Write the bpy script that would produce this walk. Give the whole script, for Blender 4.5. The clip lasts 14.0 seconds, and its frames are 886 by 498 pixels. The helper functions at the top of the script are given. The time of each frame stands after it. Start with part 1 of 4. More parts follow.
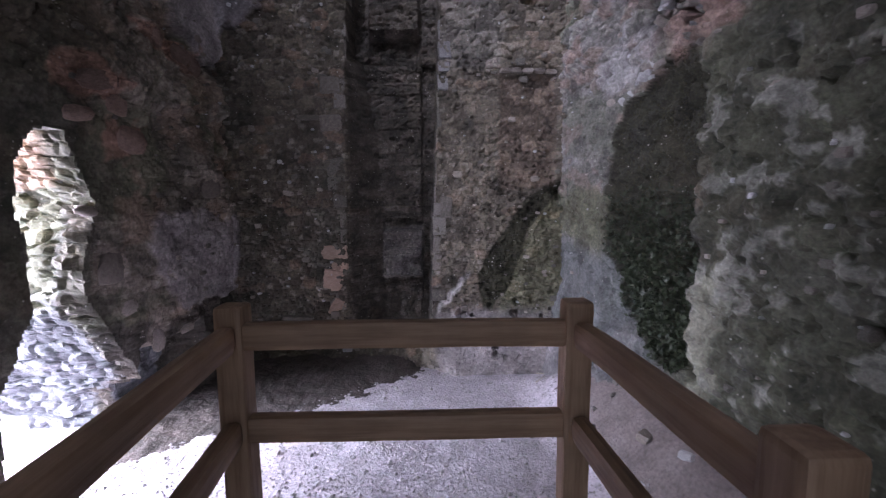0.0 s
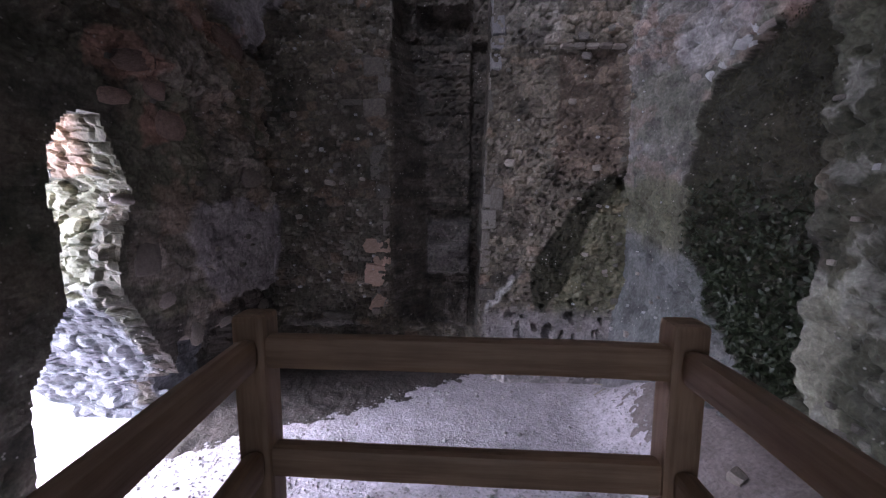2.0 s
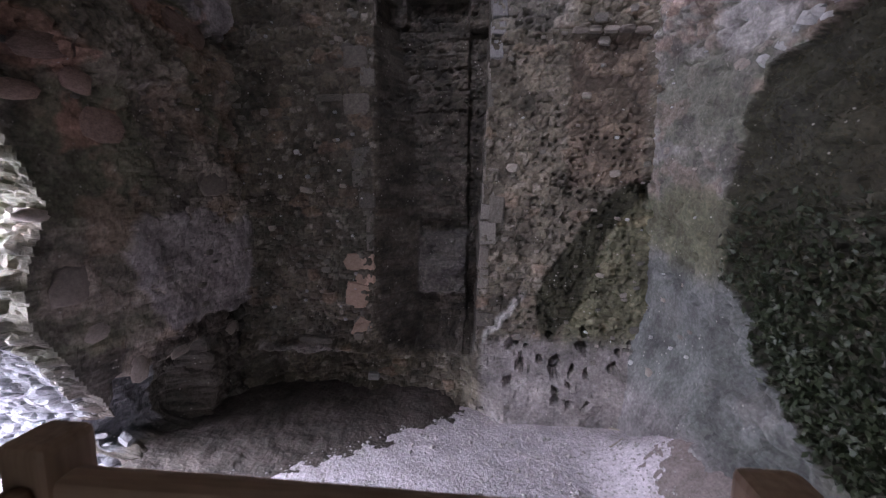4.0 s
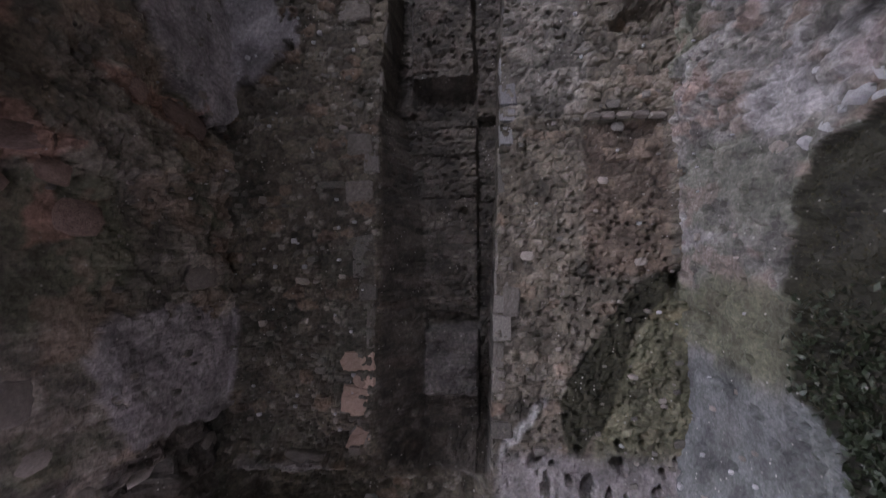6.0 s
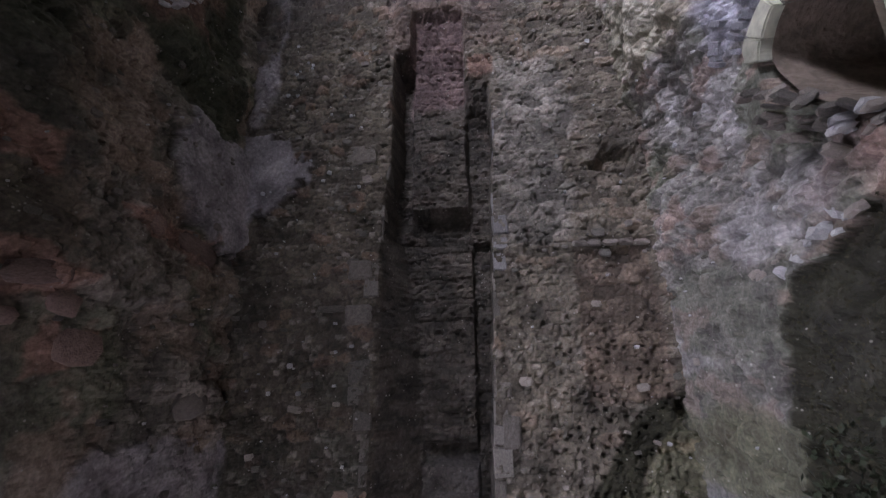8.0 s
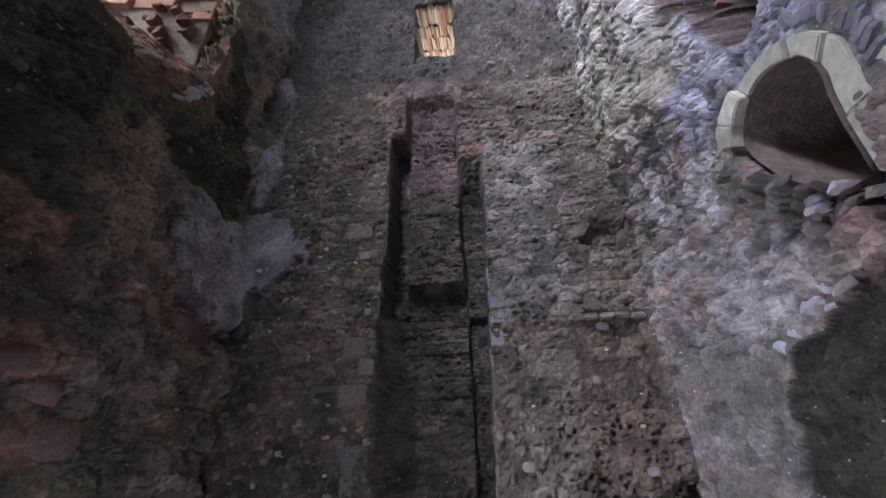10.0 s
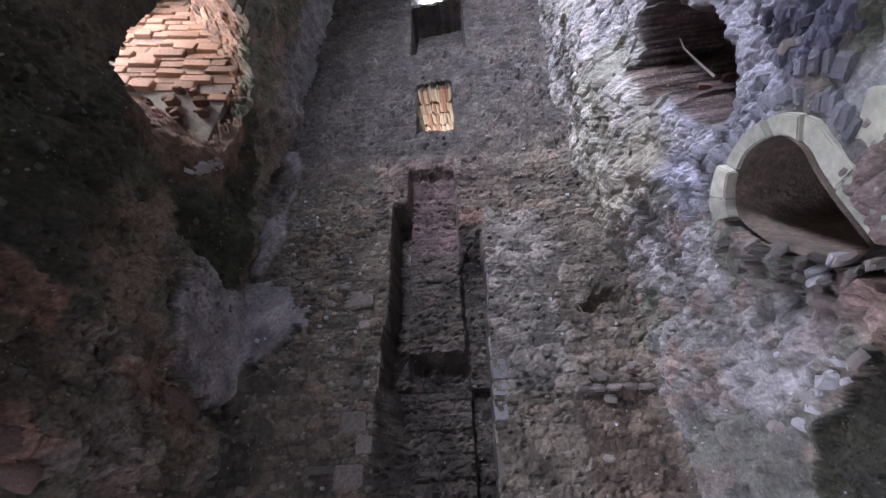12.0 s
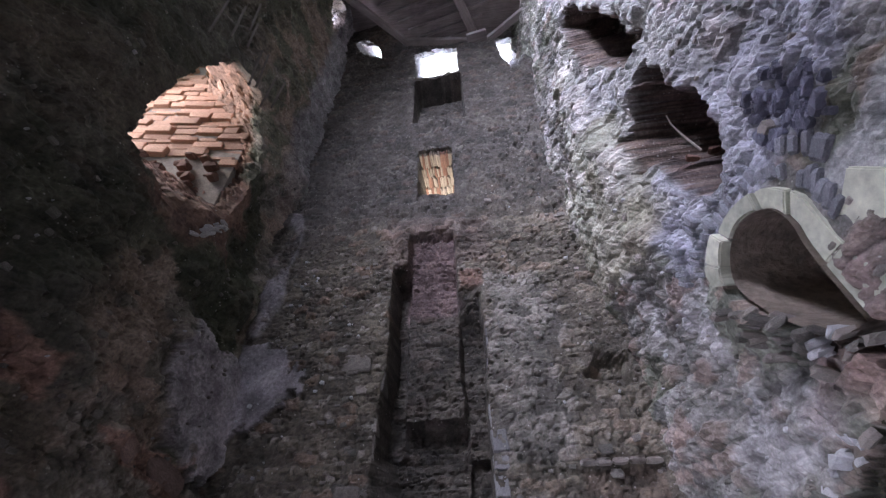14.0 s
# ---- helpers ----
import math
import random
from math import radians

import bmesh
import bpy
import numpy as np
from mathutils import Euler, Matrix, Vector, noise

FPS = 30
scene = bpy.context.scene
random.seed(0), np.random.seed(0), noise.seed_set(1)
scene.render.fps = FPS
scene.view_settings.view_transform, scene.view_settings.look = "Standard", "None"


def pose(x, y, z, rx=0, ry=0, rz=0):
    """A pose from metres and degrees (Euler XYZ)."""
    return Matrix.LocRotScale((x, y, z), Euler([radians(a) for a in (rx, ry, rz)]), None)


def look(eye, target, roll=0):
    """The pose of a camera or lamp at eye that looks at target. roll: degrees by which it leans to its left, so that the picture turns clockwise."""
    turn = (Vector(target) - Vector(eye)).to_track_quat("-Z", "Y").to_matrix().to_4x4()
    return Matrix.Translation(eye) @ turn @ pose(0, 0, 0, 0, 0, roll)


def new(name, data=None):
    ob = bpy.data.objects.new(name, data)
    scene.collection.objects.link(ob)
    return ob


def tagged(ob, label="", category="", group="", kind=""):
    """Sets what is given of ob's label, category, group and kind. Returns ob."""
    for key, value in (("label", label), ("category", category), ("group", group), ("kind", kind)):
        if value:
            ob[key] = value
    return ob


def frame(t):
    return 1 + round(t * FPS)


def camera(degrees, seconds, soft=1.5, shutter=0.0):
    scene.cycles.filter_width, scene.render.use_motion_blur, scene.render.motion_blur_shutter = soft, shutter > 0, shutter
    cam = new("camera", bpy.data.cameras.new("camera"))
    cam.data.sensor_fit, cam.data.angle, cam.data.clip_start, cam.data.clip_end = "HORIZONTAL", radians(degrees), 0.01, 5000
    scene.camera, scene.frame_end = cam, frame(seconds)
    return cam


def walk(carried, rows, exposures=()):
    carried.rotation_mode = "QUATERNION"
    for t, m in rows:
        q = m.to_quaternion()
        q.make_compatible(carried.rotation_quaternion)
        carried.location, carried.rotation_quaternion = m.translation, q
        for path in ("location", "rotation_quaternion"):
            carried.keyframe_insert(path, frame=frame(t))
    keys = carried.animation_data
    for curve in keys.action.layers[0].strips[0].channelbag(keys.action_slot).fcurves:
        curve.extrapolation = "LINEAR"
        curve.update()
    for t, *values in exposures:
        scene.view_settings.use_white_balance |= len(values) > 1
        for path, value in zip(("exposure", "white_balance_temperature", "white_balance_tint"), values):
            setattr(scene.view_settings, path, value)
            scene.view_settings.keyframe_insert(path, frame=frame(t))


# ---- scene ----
cam = camera(92.9, 14.0, soft=1.3, shutter=0.5)
PATH = [
    (0, (0.405, 0.007, 1.665), (0.443, 1.993, 1.436), -0.5),
    (0.5, (0.475, 0.078, 1.67), (0.383, 2.063, 1.441), -0.2),
    (1, (0.462, 0.138, 1.662), (0.323, 2.119, 1.426), 0.1),
    (1.5, (0.376, 0.235, 1.66), (0.219, 2.214, 1.416), 0.0),
    (2, (0.339, 0.31, 1.656), (0.183, 2.286, 1.39), -0.1),
    (2.2, (0.349, 0.346, 1.649), (0.192, 2.322, 1.381), -0.1),
    (4.3, (0.478, 0.923, 1.763), (0.249, 2.891, 1.491), 0.0),
    (4.5, (0.478, 0.964, 1.775), (0.251, 2.94, 1.561), -0.1),
    (5, (0.449, 1.061, 1.776), (0.213, 3.042, 1.642), -0.2),
    (5.5, (0.369, 1.149, 1.783), (0.133, 3.134, 1.747), -0.4),
    (6, (0.407, 1.155, 1.818), (0.164, 3.138, 1.919), -0.4),
    (6.5, (0.431, 1.144, 1.832), (0.187, 3.112, 2.095), -0.4),
    (7, (0.448, 1.122, 1.854), (0.203, 3.068, 2.247), -0.7),
    (7.5, (0.47, 1.105, 1.879), (0.223, 3.018, 2.408), -0.7),
    (8, (0.462, 1.087, 1.885), (0.221, 2.972, 2.507), -0.7),
    (8.2, (0.487, 1.085, 1.889), (0.234, 2.958, 2.543), -0.6),
    (10.3, (0.443, 1.053, 1.93), (0.26, 2.793, 2.898), -1.9),
    (10.5, (0.451, 1.055, 1.937), (0.267, 2.779, 2.934), -1.8),
    (11, (0.447, 1.048, 1.943), (0.27, 2.735, 3.004), -2.0),
    (11.5, (0.449, 1.037, 1.951), (0.278, 2.687, 3.07), -2.1),
    (12, (0.448, 1.029, 1.962), (0.283, 2.64, 3.135), -2.3),
    (12.5, (0.451, 1.019, 1.968), (0.294, 2.585, 3.201), -2.4),
    (13, (0.453, 1.005, 1.98), (0.304, 2.523, 3.274), -2.4),
    (13.5, (0.454, 0.988, 1.987), (0.311, 2.462, 3.331), -2.3),
    (14, (0.465, 0.978, 1.992), (0.324, 2.422, 3.369), -2.1),
]
EXPOSURE = [(0, 0.45, 6500, 10), (0.5, 0.05, 6500, 10), (2.2, 0.0, 6500, 10), (4.4, 0.35, 6900, 8), (8.2, 0.3, 6800, 8), (10.3, 0.6, 6400, 8), (12.5, 0.75, 6400, 8), (14, 0.6, 6400, 8)]
walk(cam, [(t, look(eye, target, roll)) for t, eye, target, roll in PATH], EXPOSURE)

# ---- world and light ----
world = bpy.data.worlds.new("sky")
scene.world = world
world.use_nodes = True
wn = world.node_tree.nodes
sky = wn.new("ShaderNodeTexSky")
sky.sky_type, sky.sun_disc = "NISHITA", False
sky.sun_elevation, sky.sun_rotation = radians(48), radians(235)
world.node_tree.links.new(sky.outputs[0], wn["Background"].inputs[0])
wn["Background"].inputs[1].default_value = 0.15


def lamp(name, eye, target, sx, sy, watts, color, spread=180):
    d = bpy.data.lights.new(name, "AREA")
    d.shape, d.size, d.size_y, d.energy, d.color, d.spread = "RECTANGLE", sx, sy, watts, color, radians(spread)
    ob = new(name, d)
    ob.matrix_world = look(eye, target)
    return ob


sun = new("sun", bpy.data.lights.new("sun", "SUN"))
sun.data.energy, sun.data.angle, sun.data.color = 0.7, radians(8), (1.0, 0.93, 0.82)
sun.matrix_world = look((-8, -5, 12), (0, 0, 2))
COOL = (0.745, 0.755, 1.0)
lamp("doorway_skylight", (-3.5, 2.1, 1.65), (-1.7, 2.6, 0.95), 1.8, 2.3, 800, COOL)
lamp("breach_skylight", (-3.35, 2.25, 6.9), (0.5, 2.75, 4.6), 1.1, 1.3, 42, (0.93, 0.86, 0.95))
lamp("window_skylight", (0.1, 6.0, 14.1), (0.4, 1.0, 2.2), 2.4, 2.8, 1250, COOL)
lamp("gap_skylight", (2.0, 5.6, 12.9), (0.4, 1.0, 3.0), 1.2, 1.5, 350, COOL)
# warm lamp added outside below the slit, standing in for sunlight off the ground
lamp("slit_ground_bounce", (0.1, 5.7, 5.6), (0.1, 4.5, 6.8), 0.7, 0.6, 65, (1.0, 0.84, 0.74))
# fill lamp at an unseen high opening, added to brighten the upper shaft
lamp("high_south_fill", (-1.3, -2.6, 9.6), (2.2, 1.6, 7.2), 1.6, 2.4, 330, COOL, 80)
lamp("corner_skylight", (-3.1, 3.5, 11.2), (-0.6, 4.1, 10.4), 0.7, 1.0, 260, COOL)
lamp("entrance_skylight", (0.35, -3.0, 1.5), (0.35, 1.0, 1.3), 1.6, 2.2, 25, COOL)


# ---- materials ----
def material(name, rough=0.9, metal=0.0):
    m = bpy.data.materials.new(name)
    m.use_nodes = True
    p = m.node_tree.nodes["Principled BSDF"]
    p.inputs["Roughness"].default_value, p.inputs["Metallic"].default_value = rough, metal
    return m, m.node_tree.nodes, m.node_tree.links, p


def noise_node(n, l, vec, scale, detail=6, rough=0.6):
    t = n.new("ShaderNodeTexNoise")
    t.inputs["Scale"].default_value, t.inputs["Detail"].default_value, t.inputs["Roughness"].default_value = scale, detail, rough
    l.new(vec, t.inputs["Vector"])
    return t


def ramp(n, l, fac, stops):
    r = n.new("ShaderNodeValToRGB")
    e = r.color_ramp.elements
    while len(e) < len(stops):
        e.new(0.5)
    for i, (p, c) in enumerate(stops):
        e[i].position, e[i].color = p, (*c, 1) if len(c) == 3 else c
    l.new(fac, r.inputs[0])
    return r


def mix(n, l, kind, fac, a, b):
    x = n.new("ShaderNodeMix")
    x.data_type, x.blend_type = "RGBA", kind
    for sock, v in ((0, fac), (6, a), (7, b)):
        if isinstance(v, (int, float)):
            x.inputs[sock].default_value = v
        elif isinstance(v, tuple):
            x.inputs[sock].default_value = (*v, 1)
        else:
            l.new(v, x.inputs[sock])
    return x.outputs[2]


def grey(v):
    return (v, v, v)


def bump(n, l, height, p, strength, dist, before=None):
    b = n.new("ShaderNodeBump")
    b.inputs["Strength"].default_value, b.inputs["Distance"].default_value = strength, dist
    l.new(height, b.inputs["Height"])
    if before:
        l.new(before, b.inputs["Normal"])
    l.new(b.outputs[0], p.inputs["Normal"])
    return b.outputs[0]


def masonry():
    """Weathered rubble: the tone of each stone, lime, moss or painted shade comes from the attribute, grain and pitting
    from noise.
    """
    m, n, l, p = material("weathered_rubble", 0.93)
    at = n.new("ShaderNodeAttribute")
    at.attribute_name = "tone"
    pos = n.new("ShaderNodeTexCoord").outputs["Object"]
    grain = noise_node(n, l, pos, 38, 8, 0.7)
    blotch = noise_node(n, l, pos, 5, 5, 0.6)
    speck = n.new("ShaderNodeTexVoronoi")
    speck.inputs["Scale"].default_value = 26
    l.new(pos, speck.inputs["Vector"])
    c = mix(n, l, "MULTIPLY", 1.0, at.outputs["Color"], ramp(n, l, blotch.outputs["Fac"], [(0.3, grey(0.5)), (0.7, grey(1.45))]).outputs[0])
    c = mix(n, l, "MULTIPLY", 0.5, c, ramp(n, l, grain.outputs["Fac"], [(0.32, grey(0.25)), (0.5, grey(1.0)), (0.68, grey(2.0))]).outputs[0])
    flake = ramp(n, l, speck.outputs["Distance"], [(0.10, grey(1)), (0.2, grey(0))]).outputs[0]
    some = ramp(n, l, noise_node(n, l, pos, 9, 3).outputs["Fac"], [(0.52, grey(0)), (0.62, grey(0.8))]).outputs[0]
    c = mix(n, l, "MIX", mix(n, l, "MULTIPLY", 1.0, flake, some), c, (0.55, 0.52, 0.47))
    l.new(c, p.inputs["Base Color"])
    b1 = bump(n, l, grain.outputs["Fac"], p, 0.7, 0.014)
    bump(n, l, blotch.outputs["Fac"], p, 0.4, 0.03, b1)
    return m


def timber(name, a, b, rough=0.6):
    m, n, l, p = material(name, rough)
    tc = n.new("ShaderNodeTexCoord").outputs["Object"]
    mp = n.new("ShaderNodeMapping")
    mp.inputs["Scale"].default_value = (1.2, 22, 22)
    l.new(tc, mp.inputs["Vector"])
    g = noise_node(n, l, mp.outputs[0], 2.2, 8, 0.65)
    w = noise_node(n, l, tc, 3.0, 4)
    c = mix(n, l, "MIX", ramp(n, l, g.outputs["Fac"], [(0.3, grey(0)), (0.7, grey(1))]).outputs[0], a, b)
    c = mix(n, l, "MULTIPLY", 0.8, c, ramp(n, l, w.outputs["Fac"], [(0.3, grey(0.6)), (0.7, grey(1.2))]).outputs[0])
    l.new(c, p.inputs["Base Color"])
    bump(n, l, g.outputs["Fac"], p, 0.35, 0.006)
    return m


def mottled(name, a, b, scale=8, rough=0.9, strength=0.5, dist=0.01, fine=60):
    m, n, l, p = material(name, rough)
    tc = n.new("ShaderNodeTexCoord").outputs["Object"]
    ob = n.new("ShaderNodeObjectInfo")
    g = noise_node(n, l, tc, scale, 7, 0.65)
    f = noise_node(n, l, tc, fine, 5, 0.6)
    c = mix(n, l, "MIX", ramp(n, l, g.outputs["Fac"], [(0.32, grey(0)), (0.68, grey(1))]).outputs[0], a, b)
    c = mix(n, l, "MULTIPLY", 0.7, c, ramp(n, l, f.outputs["Fac"], [(0.3, grey(0.6)), (0.7, grey(1.3))]).outputs[0])
    c = mix(n, l, "MULTIPLY", 1.0, c, ramp(n, l, ob.outputs["Random"], [(0.0, grey(0.7)), (1.0, grey(1.25))]).outputs[0])
    l.new(c, p.inputs["Base Color"])
    bump(n, l, f.outputs["Fac"], p, strength, dist)
    return m


RUBBLE = masonry()
WOOD = timber("brown_stained_softwood", (0.24, 0.145, 0.085), (0.42, 0.28, 0.18))
ROOFWOOD = timber("grey_roof_timber", (0.26, 0.22, 0.21), (0.44, 0.385, 0.37), 0.8)
GRAVEL = mottled("pale_gravel", (0.43, 0.39, 0.415), (0.62, 0.565, 0.60), 5, 0.95, 0.8, 0.02, 45)
PEBBLE = mottled("pebble", (0.36, 0.33, 0.32), (0.6, 0.57, 0.56), 20)
DUST = mottled("pinkish_brown_dust", (0.19, 0.155, 0.145), (0.32, 0.27, 0.255), 6, 0.95, 0.7, 0.015, 50)
# near-black tone that stands in for shade on the floor
SHADE_EARTH = mottled("shade_dark_earth", (0.05, 0.042, 0.036), (0.11, 0.09, 0.08), 6, 0.95, 0.8, 0.02, 40)
DRESSED = mottled("pale_dressed_limestone", (0.47, 0.47, 0.36), (0.6, 0.6, 0.48), 3, 0.85, 0.3, 0.006, 14)
QUOINSTONE = mottled("weathered_quoin_stone", (0.13, 0.115, 0.1), (0.27, 0.24, 0.205), 7, 0.9, 0.8, 0.02, 30)
BRICK = mottled("soft_red_brick", (0.36, 0.2, 0.135), (0.54, 0.345, 0.25), 9)
PALESTONE = mottled("pale_weathered_stone", (0.27, 0.235, 0.205), (0.41, 0.36, 0.315), 9)
GREYSTONE = mottled("grey_brown_rubble_stone", (0.13, 0.12, 0.105), (0.27, 0.245, 0.215), 10)
LIMESTONE = mottled("lime_coated_stone", (0.42, 0.42, 0.42), (0.62, 0.61, 0.6), 9)
JAMBSTONE = mottled("lime_streaked_jamb_stone", (0.10, 0.103, 0.108), (0.26, 0.262, 0.27), 12)
GRASS = mottled("rough_grass", (0.05, 0.08, 0.025), (0.1, 0.13, 0.05), 3)


# ---- mesh helpers ----
def mesh_ob(name, verts, faces, mat, parent=None, smooth=False):
    me = bpy.data.meshes.new(name)
    me.from_pydata(verts, [], faces)
    me.materials.append(mat)
    if smooth:
        me.polygons.foreach_set("use_smooth", [True] * len(me.polygons))
    ob = new(name, me)
    ob.parent = parent
    return ob


def part(name, bm, mat, parent=None, label=""):
    me = bpy.data.meshes.new(name)
    bm.to_mesh(me)
    bm.free()
    me.materials.append(mat)
    ob = new(name, me)
    ob.parent = parent
    return tagged(ob, label)


def hash2(i, j, k):
    h = (i.astype(np.int64) * 374761393 + j.astype(np.int64) * 668265263 + k * 1274126177) & 0x7FFFFFFF
    h = ((h ^ (h >> 13)) * 1103515245) & 0x7FFFFFFF
    return ((h ^ (h >> 16)) & 0xFFFF) / 65535.0


def value_noise(u, v, k):
    i, j = np.floor(u), np.floor(v)
    a, b = u - i, v - j
    a, b = a * a * (3 - 2 * a), b * b * (3 - 2 * b)
    top = hash2(i, j, k) * (1 - a) + hash2(i + 1, j, k) * a
    low = hash2(i, j + 1, k) * (1 - a) + hash2(i + 1, j + 1, k) * a
    return top * (1 - b) + low * b


def fbm(u, v, k, octaves=4):
    s, amp, tot = 0, 1.0, 0
    for o in range(octaves):
        s, tot = s + amp * value_noise(u * 2 ** o + 17 * o, v * 2 ** o + 31 * o, k + o), tot + amp
        amp *= 0.55
    return s / tot


def stones(u, v, su, sv, k):
    """Cellular pattern of stones of about su by sv: distance into the stone from its joint (0 to 1) and the stone's own random number."""
    x, y = u / su, v / sv
    i0, j0 = np.floor(x), np.floor(y)
    f1, f2 = np.full(x.shape, 9.0), np.full(x.shape, 9.0)
    own = np.zeros(x.shape)
    for di in (-1, 0, 1):
        for dj in (-1, 0, 1):
            i, j = i0 + di, j0 + dj
            px, py = i + 0.5 + 0.8 * (hash2(i, j, k) - 0.5) + 0.5 * (j % 2), j + 0.5 + 0.55 * (hash2(i, j, k + 7) - 0.5)
            d = np.sqrt((x - px) ** 2 + (y - py) ** 2)
            near = d < f1
            f2 = np.where(near, f1, np.minimum(f2, d))
            own = np.where(near, hash2(i, j, k + 13), own)
            f1 = np.where(near, d, f1)
    return np.clip((f2 - f1) * 2.6, 0, 1), own


def hollows(u, v, su, sv, k, share):
    """Round pits in some of the cells: 1 at their middle, 0 at the rim."""
    x, y = u / su, v / sv
    i0, j0 = np.floor(x), np.floor(y)
    deep = np.zeros(x.shape)
    for di in (-1, 0, 1):
        for dj in (-1, 0, 1):
            i, j = i0 + di, j0 + dj
            px, py = i + 0.5 + 0.6 * (hash2(i, j, k) - 0.5), j + 0.5 + 0.6 * (hash2(i, j, k + 7) - 0.5)
            r = 0.18 + 0.3 * hash2(i, j, k + 3)
            deep = np.maximum(deep, (hash2(i, j, k + 13) < share) * (1 - np.sqrt((x - px) ** 2 + (y - py) ** 2) / r))
    return soft(deep, 0, 0.55)


def soft(x, a, b):
    t = np.clip((x - a) / (b - a), 0, 1)
    return t * t * (3 - 2 * t)


def box_mask(u, v, u0, u1, v0, v1, k, rag=0.15, edge=0.05, scale=4.0):
    """1 inside a ragged box, 0 outside."""
    a, b = u + rag * (fbm(u * scale, v * scale, k) - 0.5) * 2, v + rag * (fbm(u * scale, v * scale, k + 50) - 0.5) * 2
    return soft(a, u0 - edge, u0 + edge) * (1 - soft(a, u1 - edge, u1 + edge)) * soft(b, v0 - edge, v0 + edge) * (1 - soft(b, v1 - edge, v1 + edge))


def between(v, rows):
    """Piecewise-linear pair of limits at the height v, from rows of (v, low, high)."""
    vs = [r[0] for r in rows]
    lo, hi = np.interp(v, vs, [r[1] for r in rows]), np.interp(v, vs, [r[2] for r in rows])
    return lo, hi


def shape_mask(u, v, rows, k, rag=0.08, scale=6.0):
    """How far a point lies inside a ragged outline (positive inside, in metres)."""
    uu = u + rag * 2 * (fbm(u * scale, v * scale, k) - 0.5)
    vv = v + rag * 2 * (fbm(u * scale, v * scale, k + 9) - 0.5)
    lo, hi = between(vv, rows)
    return np.minimum(np.minimum(uu - lo, hi - uu), np.minimum(vv - rows[0][0], rows[-1][0] - vv))


def rubble_wall(name, place, normal, us, vs, relief, tone, holes, thick, label, lift=None, mid=None, edge=None, splay=0.0):
    """A wall laid over the grid us by vs. place(u, v): its plane; relief: metres proud of it; holes: 1 where it is open right through; tone: colours."""
    U, V = np.meshgrid(us, vs, indexing="ij")
    nu, nv = U.shape
    d = relief(U, V)
    base = np.stack(place(U, V), -1)
    nrm = np.array(normal)
    inner = base + d[..., None] * nrm
    idx = np.arange(nu * nv).reshape(nu, nv)
    quads = np.stack([idx[:-1, :-1], idx[1:, :-1], idx[1:, 1:], idx[:-1, 1:]], -1).reshape(-1, 4)
    cu, cv = (U[:-1, :-1] + U[1:, 1:]) / 2, (V[:-1, :-1] + V[1:, 1:]) / 2
    shut = (~(holes(cu, cv) > 0)).reshape(-1)
    cell = shut.reshape(nu - 1, nv - 1)
    verts, faces = [inner.reshape(-1, 3)], [quads[shut]]
    cols = tone(U, V, d).reshape(-1, 3)
    colours = [cols]
    # reveals through the thickness
    pairs = []
    a, b = cell[:-1, :] != cell[1:, :], cell[:, :-1] != cell[:, 1:]
    for i, j in np.argwhere(a):
        pairs.append((idx[i + 1, j], idx[i + 1, j + 1]))
    for i, j in np.argwhere(b):
        pairs.append((idx[i, j + 1], idx[i + 1, j + 1]))
    steps = max(2, int(thick / 0.024))
    if pairs:
        pairs = np.array(pairs)
        rim = np.unique(pairs)
        local = {int(r): n for n, r in enumerate(rim)}
        q = inner.reshape(-1, 3)[rim]
        ru, rv = U.reshape(-1)[rim], V.reshape(-1)[rim]
        start = len(verts[0])
        prev, count = rim, start
        a0, a1 = np.array([local[int(x)] for x in pairs[:, 0]]), np.array([local[int(x)] for x in pairs[:, 1]])
        ring = [rim]
        for s in range(1, steps + 1):
            w = s * thick / steps
            wob = np.stack([fbm(ru * 6 + w * 5, rv * 6 + c * 19, 70 + c) - 0.5 for c in range(3)], -1) * 0.08 * min(1, s / 3)
            bulge = np.zeros_like(q)
            if mid:
                stn, own = stones(w + 0.3 * ru, rv, 0.12, 0.075, 280)
                side = np.clip((mid(rv) - ru) / 0.1, -1, 1) * min(1, s / 3)
                aim = edge(ru, rv)
                bulge[:, 1] = (aim - ru) * (1 - soft(np.abs(aim - ru), 0.08, 0.14)) * min(1, s / 4) - splay * w * (aim < mid(rv)) * (rv < 3) + side * (stn ** 0.5 * (0.02 + 0.05 * own) + 0.05 * (fbm(w * 9 + ru, rv * 9, 35) - 0.5))
            rise = np.zeros_like(q)
            if lift:
                rise[:, 2] = lift(ru, rv) * w
            verts.append(q - nrm * w + wob + bulge + rise)
            colours.append(tone(ru, rv, np.full(ru.shape, -w)))
            ring.append(np.arange(count, count + len(rim)))
            count += len(rim)
        for s in range(steps):
            faces.append(np.stack([ring[s][a0], ring[s][a1], ring[s + 1][a1], ring[s + 1][a0]], -1))
    # outer skin
    base_i = sum(len(v) for v in verts)
    iu, iv = np.unique(np.append(np.arange(0, nu, 5), nu - 1)), np.unique(np.append(np.arange(0, nv, 5), nv - 1))
    Uo, Vo = U[np.ix_(iu, iv)], V[np.ix_(iu, iv)]
    verts.append((np.stack(place(Uo, Vo), -1) - nrm * thick).reshape(-1, 3))
    colours.append(tone(Uo, Vo, 0 * Uo).reshape(-1, 3))
    ido = np.arange(Uo.size).reshape(Uo.shape)
    qo = np.stack([ido[:-1, :-1], ido[1:, :-1], ido[1:, 1:], ido[:-1, 1:]], -1).reshape(-1, 4)
